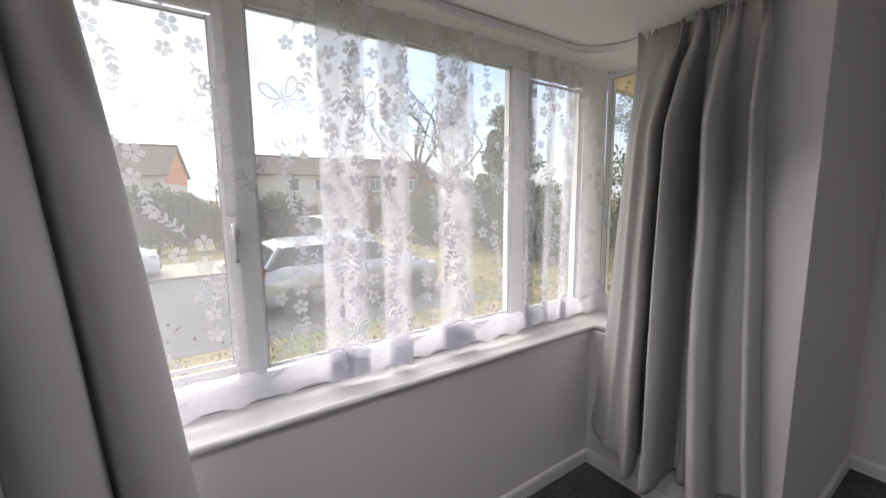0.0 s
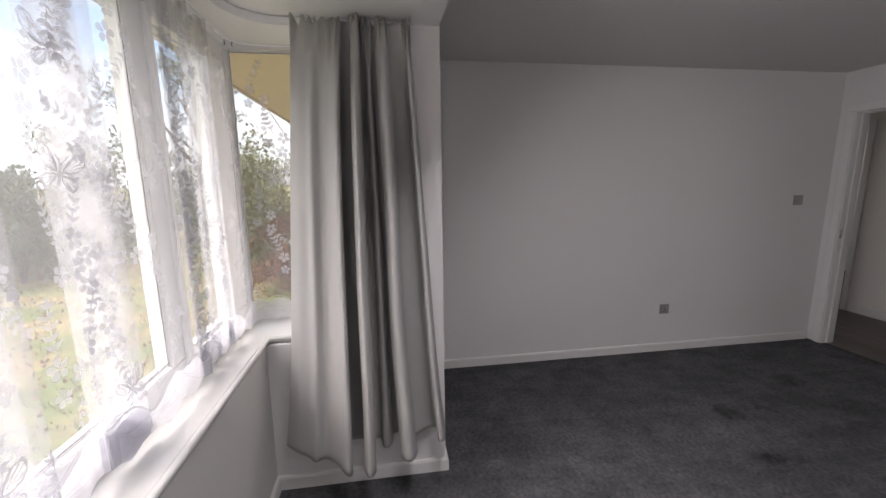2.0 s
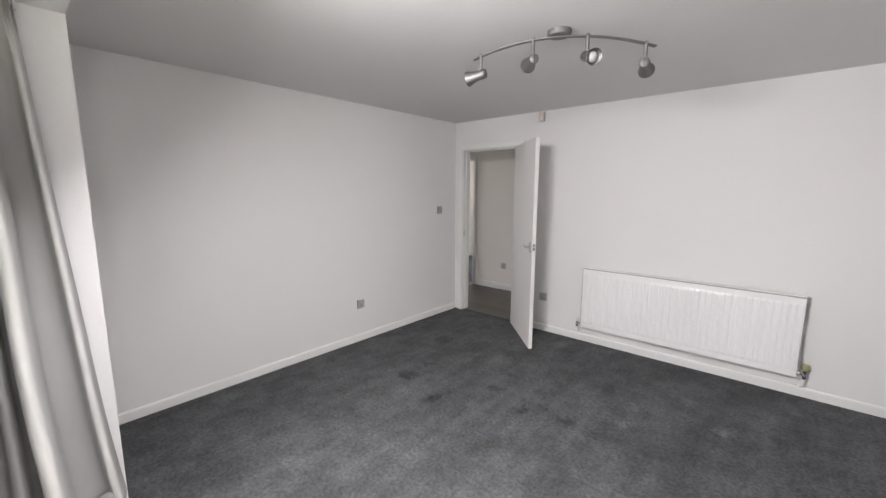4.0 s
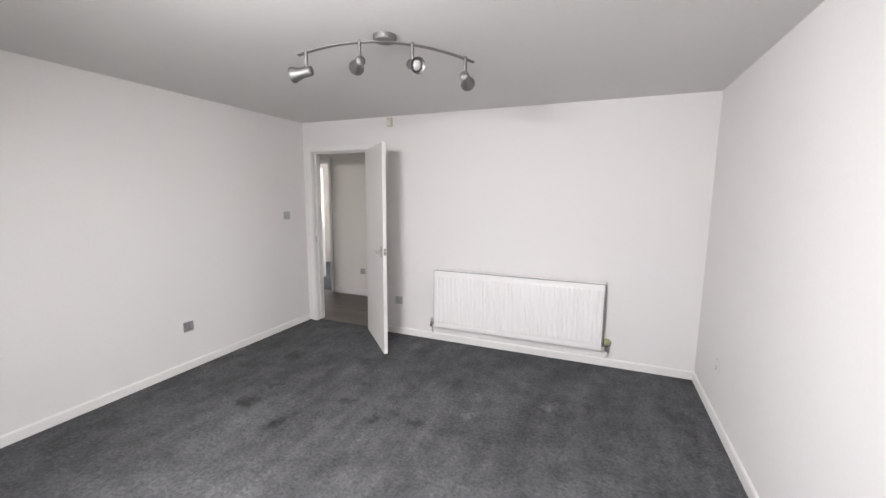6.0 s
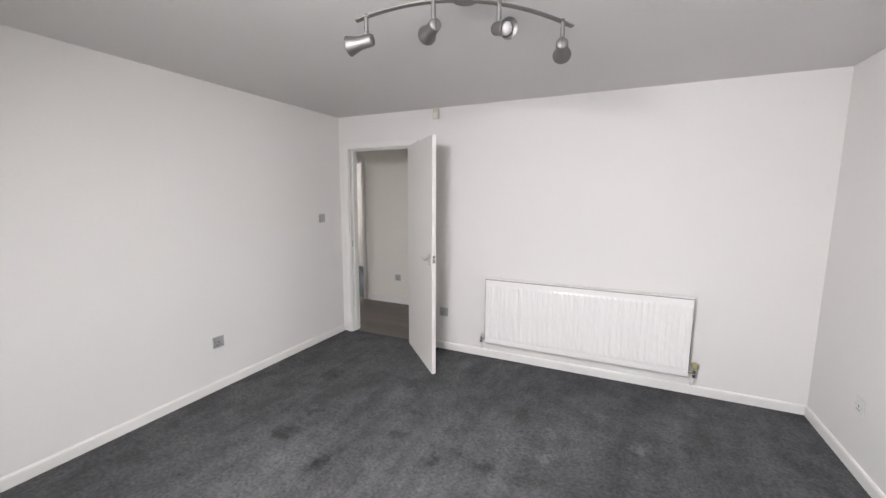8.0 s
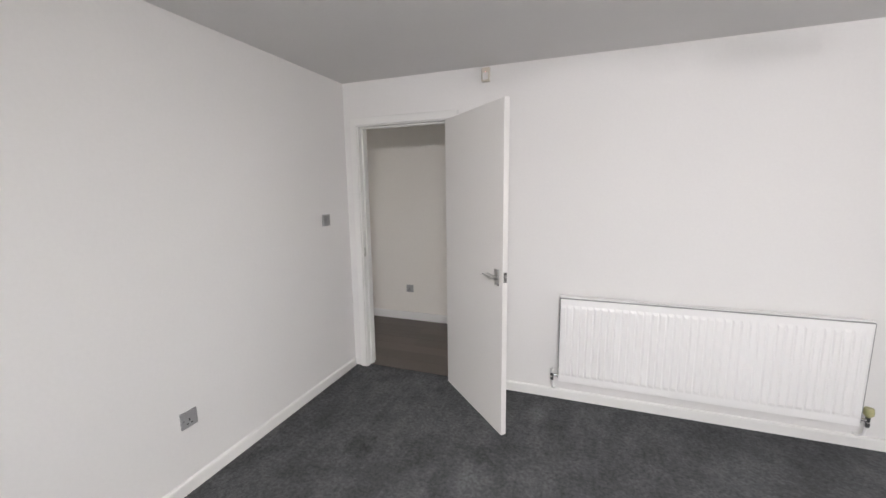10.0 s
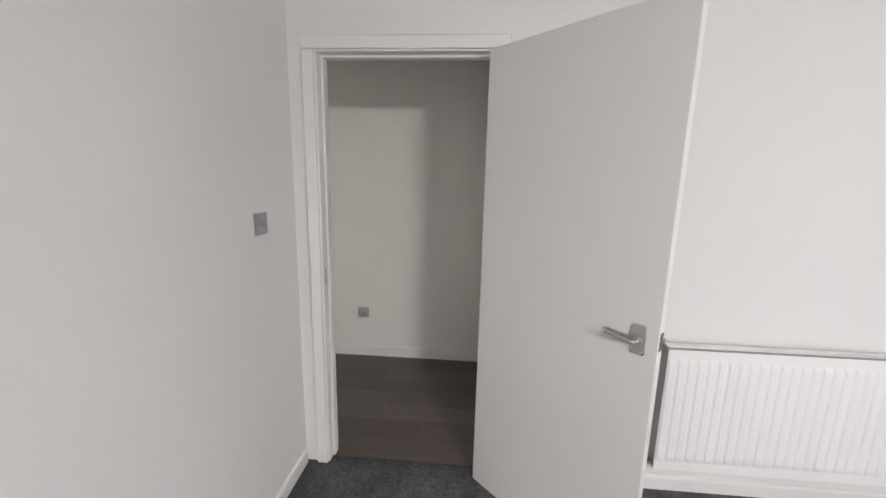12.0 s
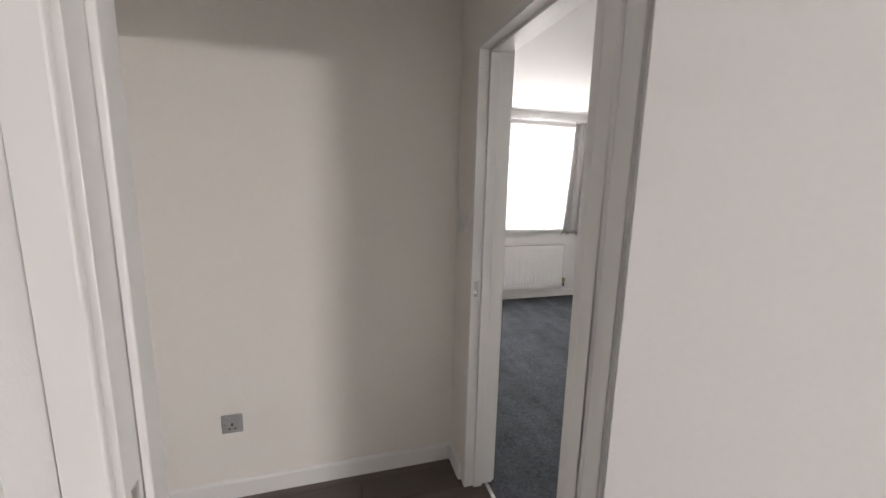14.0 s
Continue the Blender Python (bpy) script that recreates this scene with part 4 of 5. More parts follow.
# ---- radiator ----
def radiator(name, label, length, z0, z1, x, y, rz, pitch=0.0417):
    """A single panel with pressed channels; its face looks along +y, its middle at the origin."""
    root = empty(name, x, y, 0, rz)
    tagged(root, label, "radiator")
    n = int(length / pitch)
    bm = bmesh.new()
    hl = length / 2
    prof = []
    step = length / n
    for i in range(n):
        x0 = -hl + i * step
        prof += [(x0 + step * 0.08, 0.0), (x0 + step * 0.22, 0.005), (x0 + step * 0.78, 0.005), (x0 + step * 0.92, 0.0)]
    prof = [(-hl, 0.0)] + prof + [(hl, 0.0)]
    zs = [(z0, 0.0, 1), (z0 + 0.045, 0.0, 1), (z0 + 0.065, 1.0, 0), (z1 - 0.065, 1.0, 0), (z1 - 0.045, 0.0, 1), (z1 - 0.004, 0.0, 1)]
    rows = [[bm.verts.new((px, 0.083 + py * k, z)) for px, py in prof] for z, k, _ in zs]
    for a, b in zip(rows, rows[1:]):
        for i in range(len(prof) - 1):
            bm.faces.new((a[i], a[i + 1], b[i + 1], b[i]))
    rim = [[bm.verts.new((px, 0.066, z)) for px in (-hl, hl)] for z in (z0, z1 - 0.004)]
    for f in ((rows[0][0], rows[0][-1], rim[0][1], rim[0][0]), (rows[-1][0], rows[-1][-1], rim[1][1], rim[1][0]),
              (rim[0][0], rim[0][1], rim[1][1], rim[1][0])):
        bm.faces.new(f)
    for e in (0, -1):
        ii = 0 if e == 0 else 1
        bm.faces.new([r[e] for r in rows] + [rim[1][ii], rim[0][ii]])
    part("panel", bm, RADP, root)
    part("top_grille", boxes((-hl, hl, 0.022, 0.0845, z1 - 0.004, z1 + 0.001)), GRILLE_SHADE, root, "dark grey strip, the shade of the grille slots")
    part("top_rail", boxes((-hl - 0.004, hl + 0.004, 0.036, 0.074, z1 + 0.001, z1 + 0.009), bevel=0.002), RADP, root)
    # end panels coloured dark for the shade on the radiator's sides
    for x0 in (-hl - 0.005, hl + 0.001):
        part("side_panel", boxes((x0, x0 + 0.004, 0.022, 0.082, z0 + 0.02, z1 - 0.004), bevel=0.0015), GRILLE_SHADE, root)
    for xx in (-hl * 0.7, hl * 0.7):
        part("bracket", boxes((xx - 0.015, xx + 0.015, 0.0, 0.064, z0 + 0.05, z1 - 0.05)), STEEL, root)
    # valves: thermostatic at one end, lockshield at the other
    for sg, thermo in ((1, False), (-1, True)):
        vx = sg * (hl + 0.045)
        pipe = part("pipe", tube([(vx - sg * 0.02, 0.0, z0 - 0.085), (vx - sg * 0.015, 0.030, z0 - 0.08), (vx - sg * 0.004, 0.050, z0 - 0.06), (vx, 0.055, z0 - 0.01)], 0.0075, 10), RADP, root)
        body = part("valve", lathe([(0.011, -0.03), (0.013, -0.022), (0.013, -0.004), (0.009, 0.0), (0.012, 0.004), (0.012, 0.028), (0.009, 0.03)], pose(vx, 0.055, z0 + 0.02), 12), CHROME, root)
        part("tail", tube([(vx, 0.055, z0 + 0.03), (vx - sg * 0.045, 0.055, z0 + 0.03)], 0.0095, 10), CHROME, body)
        if thermo:
            part("valve_head", lathe([(0.013, 0.048), (0.017, 0.052), (0.023, 0.060), (0.024, 0.074), (0.022, 0.092), (0.019, 0.098), (0.0005, 0.100)], pose(vx, 0.055, z0 + 0.005), 18), VALVE, body, "yellowed thermostatic valve head")
        else:
            part("valve_cap", lathe([(0.012, 0.03), (0.013, 0.034), (0.012, 0.060), (0.0005, 0.062)], pose(vx, 0.055, z0 + 0.015), 14), PLASTIC, body, "white plastic valve cap")
    return root


radiator("radiator", "white single-panel radiator on the plain wall", 1.612, 0.165, 0.762, -2.503, 0, 0)
radiator("radiator", "white panel radiator under the bedroom window", 1.35, 0.15, 0.70, -2.62, BY, 0)


# ---- plates and sensor ----
def plate(name, label, category, m, kind="socket", finish=PLASTIC):
    """A wall plate 86 mm square; its face looks along +y."""
    root = empty(name)
    root.matrix_basis = m
    tagged(root, label, category)
    part("faceplate", boxes((-0.043, 0.043, 0, 0.009, -0.043, 0.043), bevel=0.003), finish, root)
    if kind == "socket":
        part("rocker", boxes((0.014, 0.026, 0.009, 0.0125, 0.012, 0.030), bevel=0.0015), finish, root)
        for x, z, w, h in ((0, -0.002, 0.0035, 0.0065), (-0.011, -0.022, 0.0055, 0.003), (0.011, -0.022, 0.0055, 0.003)):
            part("slot", boxes((x - w, x + w, 0.0085, 0.0097, z - h, z + h)), DARKIN, root)
    else:
        part("rocker", boxes((-0.006, 0.006, 0.009, 0.0135, -0.012, 0.012), bevel=0.002), finish, root)
    for x in (-0.03, 0.03):
        part("screw", lathe([(0.003, 0), (0.0028, 0.0008)], pose(x, 0.009, 0, -90), 8), STEEL, root)
    return root


plate("wall_socket", "grey metal single wall socket low on the wall", "socket", pose(0, 1.497, 0.378, 0, 0, 90), finish=GREYPL)
plate("light_switch", "grey light switch beside the door", "switch", pose(0, 0.306, 1.28, 0, 0, 90), "switch", GREYPL)
plate("wall_socket", "white single wall socket behind the open door", "socket", pose(-1.243, 0, 0.377), finish=GREYPL)
plate("wall_socket", "white single wall socket on the plain wall", "socket", pose(WX, 0.61, 0.378, 0, 0, -90), finish=PLASTIC)
plate("wall_socket", "white single wall socket in the hall", "socket", pose(0.04, HY, 0.37), finish=GREYPL)
plate("light_switch", "white light switch beside the bedroom doorway", "switch", pose(HALLX, -1.13, 1.284, 0, 0, -90), "switch", PLASTIC)
al = empty("alarm_sensor", -1.156, 0, 2.262)
tagged(al, "small cream alarm sensor with a red light under the ceiling", "alarm sensor")
part("casing", boxes((-0.028, 0.028, 0, 0.035, -0.045, 0.045), bevel=0.006), SENSOR, al)
part("lens", boxes((-0.018, 0.018, 0.035, 0.040, -0.035, 0.01), bevel=0.004), PLASTIC, al, "milky lens")
part("indicator", lathe([(0.004, 0), (0.003, 0.002)], pose(0, 0.0355, 0.016, -90), 10), LED, al, "small glowing red light")


# ---- outside ----
GZ = -0.75
tagged(part("ground", boxes((-500, 500, 4.68, 700, GZ - 0.3, GZ), (-500, 500, -500, -4.11, GZ - 0.3, GZ), (-500, WX - 0.3, -4.11, 4.68, GZ - 0.3, GZ), (2.7, 500, -4.11, 4.68, GZ - 0.3, GZ)), LAWN), "rough winter lawn with fallen leaves", "lawn", kind="structure")
tagged(part("road", boxes((-60, 2.6, 9.6, 16.2, GZ - 0.1, GZ + 0.006), (0.8, 5.0, 16.2, 24, GZ - 0.1, GZ + 0.006)), ASPHALT), "grey asphalt road and driveway", "road", kind="structure")
pav = tagged(part("pavement", boxes((-60, 0.8, 16.32, 19.2, GZ - 0.1, GZ + 0.06)), PAVING), "sunlit concrete pavement across the road", "pavement", kind="structure")
kerb_mesh = None
for i in range(40):
    k = part("kerb_stone", boxes((-0.455, 0.455, -0.06, 0.06, -0.12, 0.075), bevel=0.012), PAVING, pav) if i == 0 else new("kerb_stone", kerb_mesh)
    kerb_mesh = k.data
    k.parent = pav
    k.location = (0.3 - i * 0.92, 16.26, GZ)

eav = empty("eaves")
tagged(eav, "cream painted roof overhang above the windows", "eaves", kind="structure")
part("soffit", boxes((WX - 0.5, 9.0, 3.885, 4.90, 2.205, 2.222)), SOFFIT, eav)
part("fascia", boxes((WX - 0.5, 9.0, 4.90, 4.925, 2.19, 2.42)), FASCIA, eav)
part("roof_edge", boxes((WX - 0.5, 9.0, 3.885, 4.90, 2.40, 2.50)), FASCIA, eav)
part("gutter", tube([(WX - 0.5, 4.97, 2.38), (9.0, 4.97, 2.36)], 0.05, 10), PLASBK, eav)
struct("wall_outer", boxes((0.3, 9.0, 3.6, 3.88, GZ, 2.6)), BRICK, "brick outer wall of the home", "wall")


# ---- vehicles ----
def car(name, label, paint, x, y, rz, length=3.9, width=1.68, height=1.45):
    """A small hatchback; its nose points along +x, wheels on the ground."""
    root = empty(name, x, y, GZ + 0.006, rz)
    tagged(root, label, "car", group="parked cars")
    L, W, Hh = length / 2, width / 2, height
    belt = [(-L, 0.62), (-L + 0.05, 0.88), (-L + 0.35, 0.96), (-0.2, 0.95), (0.75, 0.93), (L - 0.55, 0.86), (L - 0.12, 0.70), (L, 0.52)]
    under = [(-L, 0.30), (-L + 0.06, 0.22), (L - 0.08, 0.20), (L, 0.30)]
    bm = bmesh.new()
    xs = [-L, -L + 0.04, -L + 0.15, -L + 0.45, -1.1, -0.7, -0.2, 0.4, 0.75, 1.0, L - 0.55, L - 0.25, L - 0.08, L]
    rings = []
    for xx in xs:
        top = float(np.interp(xx, [p[0] for p in belt], [p[1] for p in belt]))
        bot = float(np.interp(xx, [p[0] for p in under], [p[1] for p in under]))
        end = min(1.0, 0.80 + 0.20 * min(1, (L - abs(xx)) / 0.45) ** 0.5)
        w = W * end
        sec = [(-w * 0.93, bot), (-w, bot + 0.12), (-w, bot + (top - bot) * 0.6), (-w * 0.955, top - 0.03), (-w * 0.90, top), (0, top + 0.02), (w * 0.90, top), (w * 0.955, top - 0.03), (w, bot + (top - bot) * 0.6), (w, bot + 0.12), (w * 0.93, bot)]
        rings.append([bm.verts.new((xx, yy, zz)) for yy, zz in sec])
    for a, b in zip(rings, rings[1:]):
        for i in range(len(a)):
            bm.faces.new((a[i], a[(i + 1) % len(a)], b[(i + 1) % len(a)], b[i]))
    bm.faces.new(rings[0])
    bm.faces.new(rings[-1])
    body = part("body", bm, paint, root, smooth=True)

    def cabin(sec_scale, pts, nm, material, lbl=""):
        bm2 = bmesh.new()
        prev = None
        for xx, z0, z1, k0, k1 in pts:
            ring = [bm2.verts.new(v) for v in ((xx, -W * k0, z0), (xx, -W * k1, z1), (xx, W * k1, z1), (xx, W * k0, z0))]
            if prev:
                for i in range(4):
                    bm2.faces.new((prev[i], prev[(i + 1) % 4], ring[(i + 1) % 4], ring[i]))
            else:
                bm2.faces.new(ring)
            prev = ring
        bm2.faces.new(prev)
        return part(nm, bm2, material, root, lbl, smooth=False)
    cabin(1, [(-L + 0.12, 0.93, 0.98, 0.88, 0.86), (-L + 0.38, 0.94, Hh - 0.10, 0.90, 0.74), (-0.25, 0.94, Hh - 0.05, 0.91, 0.74), (0.35, 0.93, Hh - 0.10, 0.90, 0.74), (1.08, 0.90, 0.95, 0.87, 0.85)], "glasshouse", CARGL, "dark tinted windows")
    roof = cabin(1, [(-L + 0.30, Hh - 0.13, Hh - 0.10, 0.775, 0.70), (-L + 0.55, Hh - 0.095, Hh - 0.02, 0.775, 0.66), (-0.25, Hh - 0.065, Hh, 0.77, 0.64), (0.22, Hh - 0.085, Hh - 0.03, 0.775, 0.66), (0.42, Hh - 0.13, Hh - 0.10, 0.775, 0.70)], "roof", paint)
    for sg in (1, -1):
        for p0, p1, r in (((-L + 0.16, 0.885, 0.94), (-L + 0.42, 0.755, Hh - 0.09), 0.055), ((-0.12, 0.91, 0.94), (-0.16, 0.755, Hh - 0.06), 0.03), ((1.02, 0.865, 0.93), (0.40, 0.755, Hh - 0.11), 0.028)):
            part("pillar", tube([(p0[0], sg * W * p0[1], p0[2]), (p1[0], sg * W * p1[1], p1[2])], r, 8), paint, root)
        part("wing_mirror", boxes((0.70, 0.82, sg * (W + 0.06) - 0.07, sg * (W + 0.06) + 0.07, 0.96, 1.08), bevel=0.03), paint, root)
        part("side_strip", boxes((-1.05, 0.95, sg * (W + 0.004) - 0.008, sg * (W + 0.004) + 0.008, 0.50, 0.56), bevel=0.004), PLASBK, root)
        part("door_handle", boxes((-0.02, 0.14, sg * (W + 0.002) - 0.015, sg * (W + 0.002) + 0.015, 0.78, 0.81), bevel=0.006), PLASBK, root)
        part("headlight", boxes((L - 0.34, L - 0.06, sg * W * 0.74 - 0.13, sg * W * 0.74 + 0.13, 0.60, 0.74), bevel=0.04), LAMPW, root)
        part("tail_light", boxes((-L - 0.005, -L + 0.16, sg * W * 0.80 - 0.07, sg * W * 0.80 + 0.07, 0.70, 0.98), bevel=0.03), LAMPR, root)
        for wx in (-L + 0.68, L - 0.74):
            m = pose(wx, sg * (W - 0.10), 0.30, -90 * sg)
            tyre = part("wheel", lathe([(0.18, -0.10), (0.28, -0.10), (0.30, -0.07), (0.30, 0.07), (0.28, 0.115), (0.19, 0.115)], m, 26), TYRE, root, smooth=True)
            part("rim", lathe([(0.19, 0.112), (0.18, 0.09), (0.06, 0.10), (0.0005, 0.11)], m, 20), NICKEL, tyre)
    part("bumper", boxes((L - 0.16, L + 0.03, -W * 0.80, W * 0.80, 0.30, 0.46), bevel=0.05), PLASBK, root)
    part("bumper", boxes((-L - 0.03, -L + 0.14, -W * 0.82, W * 0.82, 0.34, 0.52), bevel=0.05), PLASBK, root)
    part("number_plate", boxes((L + 0.028, L + 0.035, -0.26, 0.26, 0.34, 0.45), bevel=0.003), PLASTIC, root)
    return root


car("car", "silver-grey hatchback parked in front of the window", CARW, 0.14, 11.45, 0, height=1.40)
car("car", "grey car parked facing across the driveway", CARD, 2.55, 19.6, -82, length=4.3, width=1.76, height=1.5)
car("car", "white car parked at the far kerb", CARWH, -5.55, 17.0, 2, length=4.2, width=1.75, height=1.46)


# ---- buildings ----
def house(name, label, x, y, rz, w, d, eaves, ridge, wall, wins, roof_mat=ROOFT, gable=None, chimney=0.6):
    """A gabled house, its front along local -y from x 0 to w; wins: (x, z, wide, high)."""
    root = empty(name, x, y, GZ, rz)
    tagged(root, label, "house", group="houses across the road")
    bm = boxes((0, w, 0, d, 0, eaves))
    for xx in (0.0, w - 0.25):
        vs = [bm.verts.new(v) for v in ((xx, 0, eaves), (xx, d, eaves), (xx, d / 2, ridge - 0.05))]
        vt = [bm.verts.new(v) for v in ((xx + 0.25, 0, eaves), (xx + 0.25, d, eaves), (xx + 0.25, d / 2, ridge - 0.05))]
        bm.faces.new(vs)
        bm.faces.new(vt)
        for i in range(3):
            bm.faces.new((vs[i], vs[(i + 1) % 3], vt[(i + 1) % 3], vt[i]))
    part("wall", bm, wall, root)
    if gable:
        for xx in (-0.03, w):
            bm = bmesh.new()
            a = [bm.verts.new((xx + q, yy, zz)) for q in (0, 0.03) for yy, zz in ((0, eaves - 0.6), (d, eaves - 0.6), (d, eaves), (d / 2, ridge - 0.06), (0, eaves))]
            bm.faces.new(a[:5])
            bm.faces.new(a[5:])
            for i in range(5):
                bm.faces.new((a[i], a[(i + 1) % 5], a[5 + (i + 1) % 5], a[5 + i]))
            part("gable", bm, gable, root, "orange tile-hung gable")
    # roof slopes as overlapping courses
    n = 14
    for side in (0, 1):
        for i in range(n):
            f0, f1 = i / n, (i + 1.25) / n
            f1 = min(f1, 1.0)
            y0, y1 = -0.35 + (d / 2 + 0.35) * f0, -0.35 + (d / 2 + 0.35) * f1
            z0, z1 = eaves - 0.12 + (ridge - eaves + 0.12) * f0, eaves - 0.12 + (ridge - eaves + 0.12) * f1
            if side:
                y0, y1 = d - y0, d - y1
            bm = bmesh.new()
            lo = [bm.verts.new(v) for v in ((-0.25, y0, z0 + 0.05), (w + 0.25, y0, z0 + 0.05), (w + 0.25, y1, z1 + 0.01), (-0.25, y1, z1 + 0.01))]
            hi = [bm.verts.new(v) for v in ((-0.25, y0, z0 + 0.09), (w + 0.25, y0, z0 + 0.09), (w + 0.25, y1, z1 + 0.03), (-0.25, y1, z1 + 0.03))]
            bm.faces.new(lo)
            bm.faces.new(hi)
            for q in range(4):
                bm.faces.new((lo[q], lo[(q + 1) % 4], hi[(q + 1) % 4], hi[q]))
            part("tile_course", bm, roof_mat, root)
    part("ridge_tile", tube([(-0.25, d / 2, ridge + 0.05), (w + 0.25, d / 2, ridge + 0.05)], 0.11, 8), roof_mat, root)
    part("gutter", tube([(-0.2, -0.38, eaves - 0.1), (w + 0.2, -0.38, eaves - 0.1)], 0.06, 6), PLASBK, root)
    part("downpipe", tube([(w * 0.36, -0.06, 0.1), (w * 0.36, -0.06, eaves - 0.2)], 0.04, 6), PLASBK, root)
    ch = part("chimney", boxes((w * chimney - 0.35, w * chimney + 0.35, d / 2 - 0.3, d / 2 + 0.3, ridge - 0.5, ridge + 0.45), bevel=0.02), wall, root)
    part("chimney_pot", lathe([(0.12, 0), (0.10, 0.25), (0.12, 0.28)], pose(w * chimney, d / 2, ridge + 0.45), 10), ORANGE, ch)
    for wx, wz, ww, wh in wins:
        win = part("window", boxes((wx, wx + ww, -0.02, 0.03, wz, wz + wh)), WINDARK, root)
        for p in ((wx - 0.05, wx + 0.03, wz, wz + wh), (wx + ww - 0.03, wx + ww + 0.05, wz, wz + wh), (wx - 0.05, wx + ww + 0.05, wz - 0.06, wz + 0.02), (wx - 0.05, wx + ww + 0.05, wz + wh - 0.02, wz + wh + 0.06), (wx + ww / 2 - 0.03, wx + ww / 2 + 0.03, wz, wz + wh)):
            part("window_frame", boxes((p[0], p[1], -0.06, -0.021, p[2], p[3])), UPVC, win)
        part("sill", boxes((wx - 0.1, wx + ww + 0.1, -0.12, 0.0, wz - 0.12, wz - 0.061)), RENDERW, win)
    return root


ROW = [(2.4, 2.95, 0.95, 1.0), (4.7, 2.95, 0.95, 1.0), (7.3, 2.95, 0.95, 1.0), (2.2, 0.8, 1.4, 1.2), (5.0, 0.8, 1.4, 1.2)]
house("house", "cream rendered terraced house with a brown tiled roof", 2.45, 38, 0, 8.0, 7.5, 4.35, 6.05, RENDERW, ROW)
house("house", "red brick terraced house with a brown tiled roof", 10.6, 37, 0, 9.0, 7.5, 4.35, 6.05, BRICK, [(1.2, 2.95, 1.2, 1.0), (5.2, 2.95, 1.2, 1.0), (1.2, 0.8, 1.4, 1.2)])
house("house", "house with a tiled roof and orange tile-hung gable", -12.5, 37.9, -12, 9.2, 6.5, 4.0, 6.2, RENDERW, [(1.5, 2.6, 1.4, 1.0), (5.4, 2.6, 1.4, 1.0)], gable=ORANGE)


# ---- fences, hedges and trees ----
def fence(name, x0, x1, y, h):
    root = empty(name, x0, y, GZ)
    tagged(root, "weathered dark wooden garden fence", "fence")
    n = int((x1 - x0) / 0.15)
    board = None
    for i in range(n):
        if board is None:
            ob = part("board", boxes((0, 0.142, 0, 0.018, 0.05, h), bevel=0.003), WOODF, root)
            board = ob.data
        else:
            ob = new("board", board)
            ob.parent = root
        ob.location = (i * 0.15, 0.0 if i % 2 else 0.02, random.uniform(-0.02, 0.02))
    for i in range(int((x1 - x0) / 1.8) + 1):
        part("post", boxes((i * 1.8 - 0.05, i * 1.8 + 0.05, 0.045, 0.145, 0, h + 0.08), bevel=0.005), WOODF, root)
    return root


fence("fence", -14, 4.2, 27, 1.85)
fence("fence", 4.6, 16, 26, 1.8)


def leaves(bm, centre, size, count, leaf, rnd):
    """Leaves scattered through an uneven clump."""
    for _ in range(count):
        d = Vector((rnd.gauss(0, 1), rnd.gauss(0, 1), rnd.gauss(0, 1))).normalized() * (rnd.random() ** 0.45)
        p = Vector(centre) + Vector((d.x * size[0], d.y * size[1], d.z * size[2]))
        q = Euler((rnd.uniform(0, 6.3), rnd.uniform(0, 6.3), rnd.uniform(0, 6.3))).to_quaternion()
        s = leaf * rnd.uniform(0.6, 1.4)
        bm.faces.new([bm.verts.new(p + q @ Vector(v)) for v in ((-s, 0, 0), (0, -s * 0.5, s * 0.15), (s, 0, 0), (0, s * 0.5, s * 0.15))])


def grow(bm, p, d, length, r, depth, rnd, tips):
    """A limb that bends, tapers and forks."""
    pts, rads = [p.copy()], [r]
    dd = d.copy()
    for i in range(4):
        dd = (dd + Vector((rnd.gauss(0, 0.14), rnd.gauss(0, 0.14), rnd.gauss(0.03, 0.09)))).normalized()
        p = p + dd * length / 4
        pts.append(p.copy())
        rads.append(r * (1 - 0.45 * (i + 1) / 4))
    tube(pts, rads, 7 if depth > 3 else 4, bm)
    tips.append(p.copy())
    if depth == 0:
        return
    for k in range(rnd.choice((2, 3, 3))):
        at = pts[rnd.choice((2, 3, 4, 4))]
        nd = (dd + Vector((rnd.gauss(0, 0.62), rnd.gauss(0, 0.62), rnd.gauss(0.12, 0.4)))).normalized()
        grow(bm, at, nd, length * rnd.uniform(0.6, 0.8), r * 0.52, depth - 1, rnd, tips)


def tree(name, label, x, y, height, seed, leaf_mat=None, clumps=0, leaf=0.07, spread=1.0, per=150, depth=5):
    rnd = random.Random(seed)
    root = empty(name, x, y, GZ)
    tagged(root, label, "tree")
    bm, tips = bmesh.new(), []
    grow(bm, Vector((0, 0, -0.1)), Vector((0, 0, 1)), height * 0.36, height * 0.022, depth, rnd, tips)
    part("trunk", bm, BARK, root, smooth=True)
    if leaf_mat:
        bm = bmesh.new()
        high = [t for t in tips if t.z > height * 0.2]
        for i in range(clumps):
            t = rnd.choice(high)
            leaves(bm, t + Vector((rnd.gauss(0, 0.25), rnd.gauss(0, 0.25), rnd.gauss(0, 0.25))), (spread * rnd.uniform(0.4, 0.9), spread * rnd.uniform(0.4, 0.9), spread * rnd.uniform(0.3, 0.7)), per, leaf, rnd)
        part("crown", bm, leaf_mat, root)
    return root


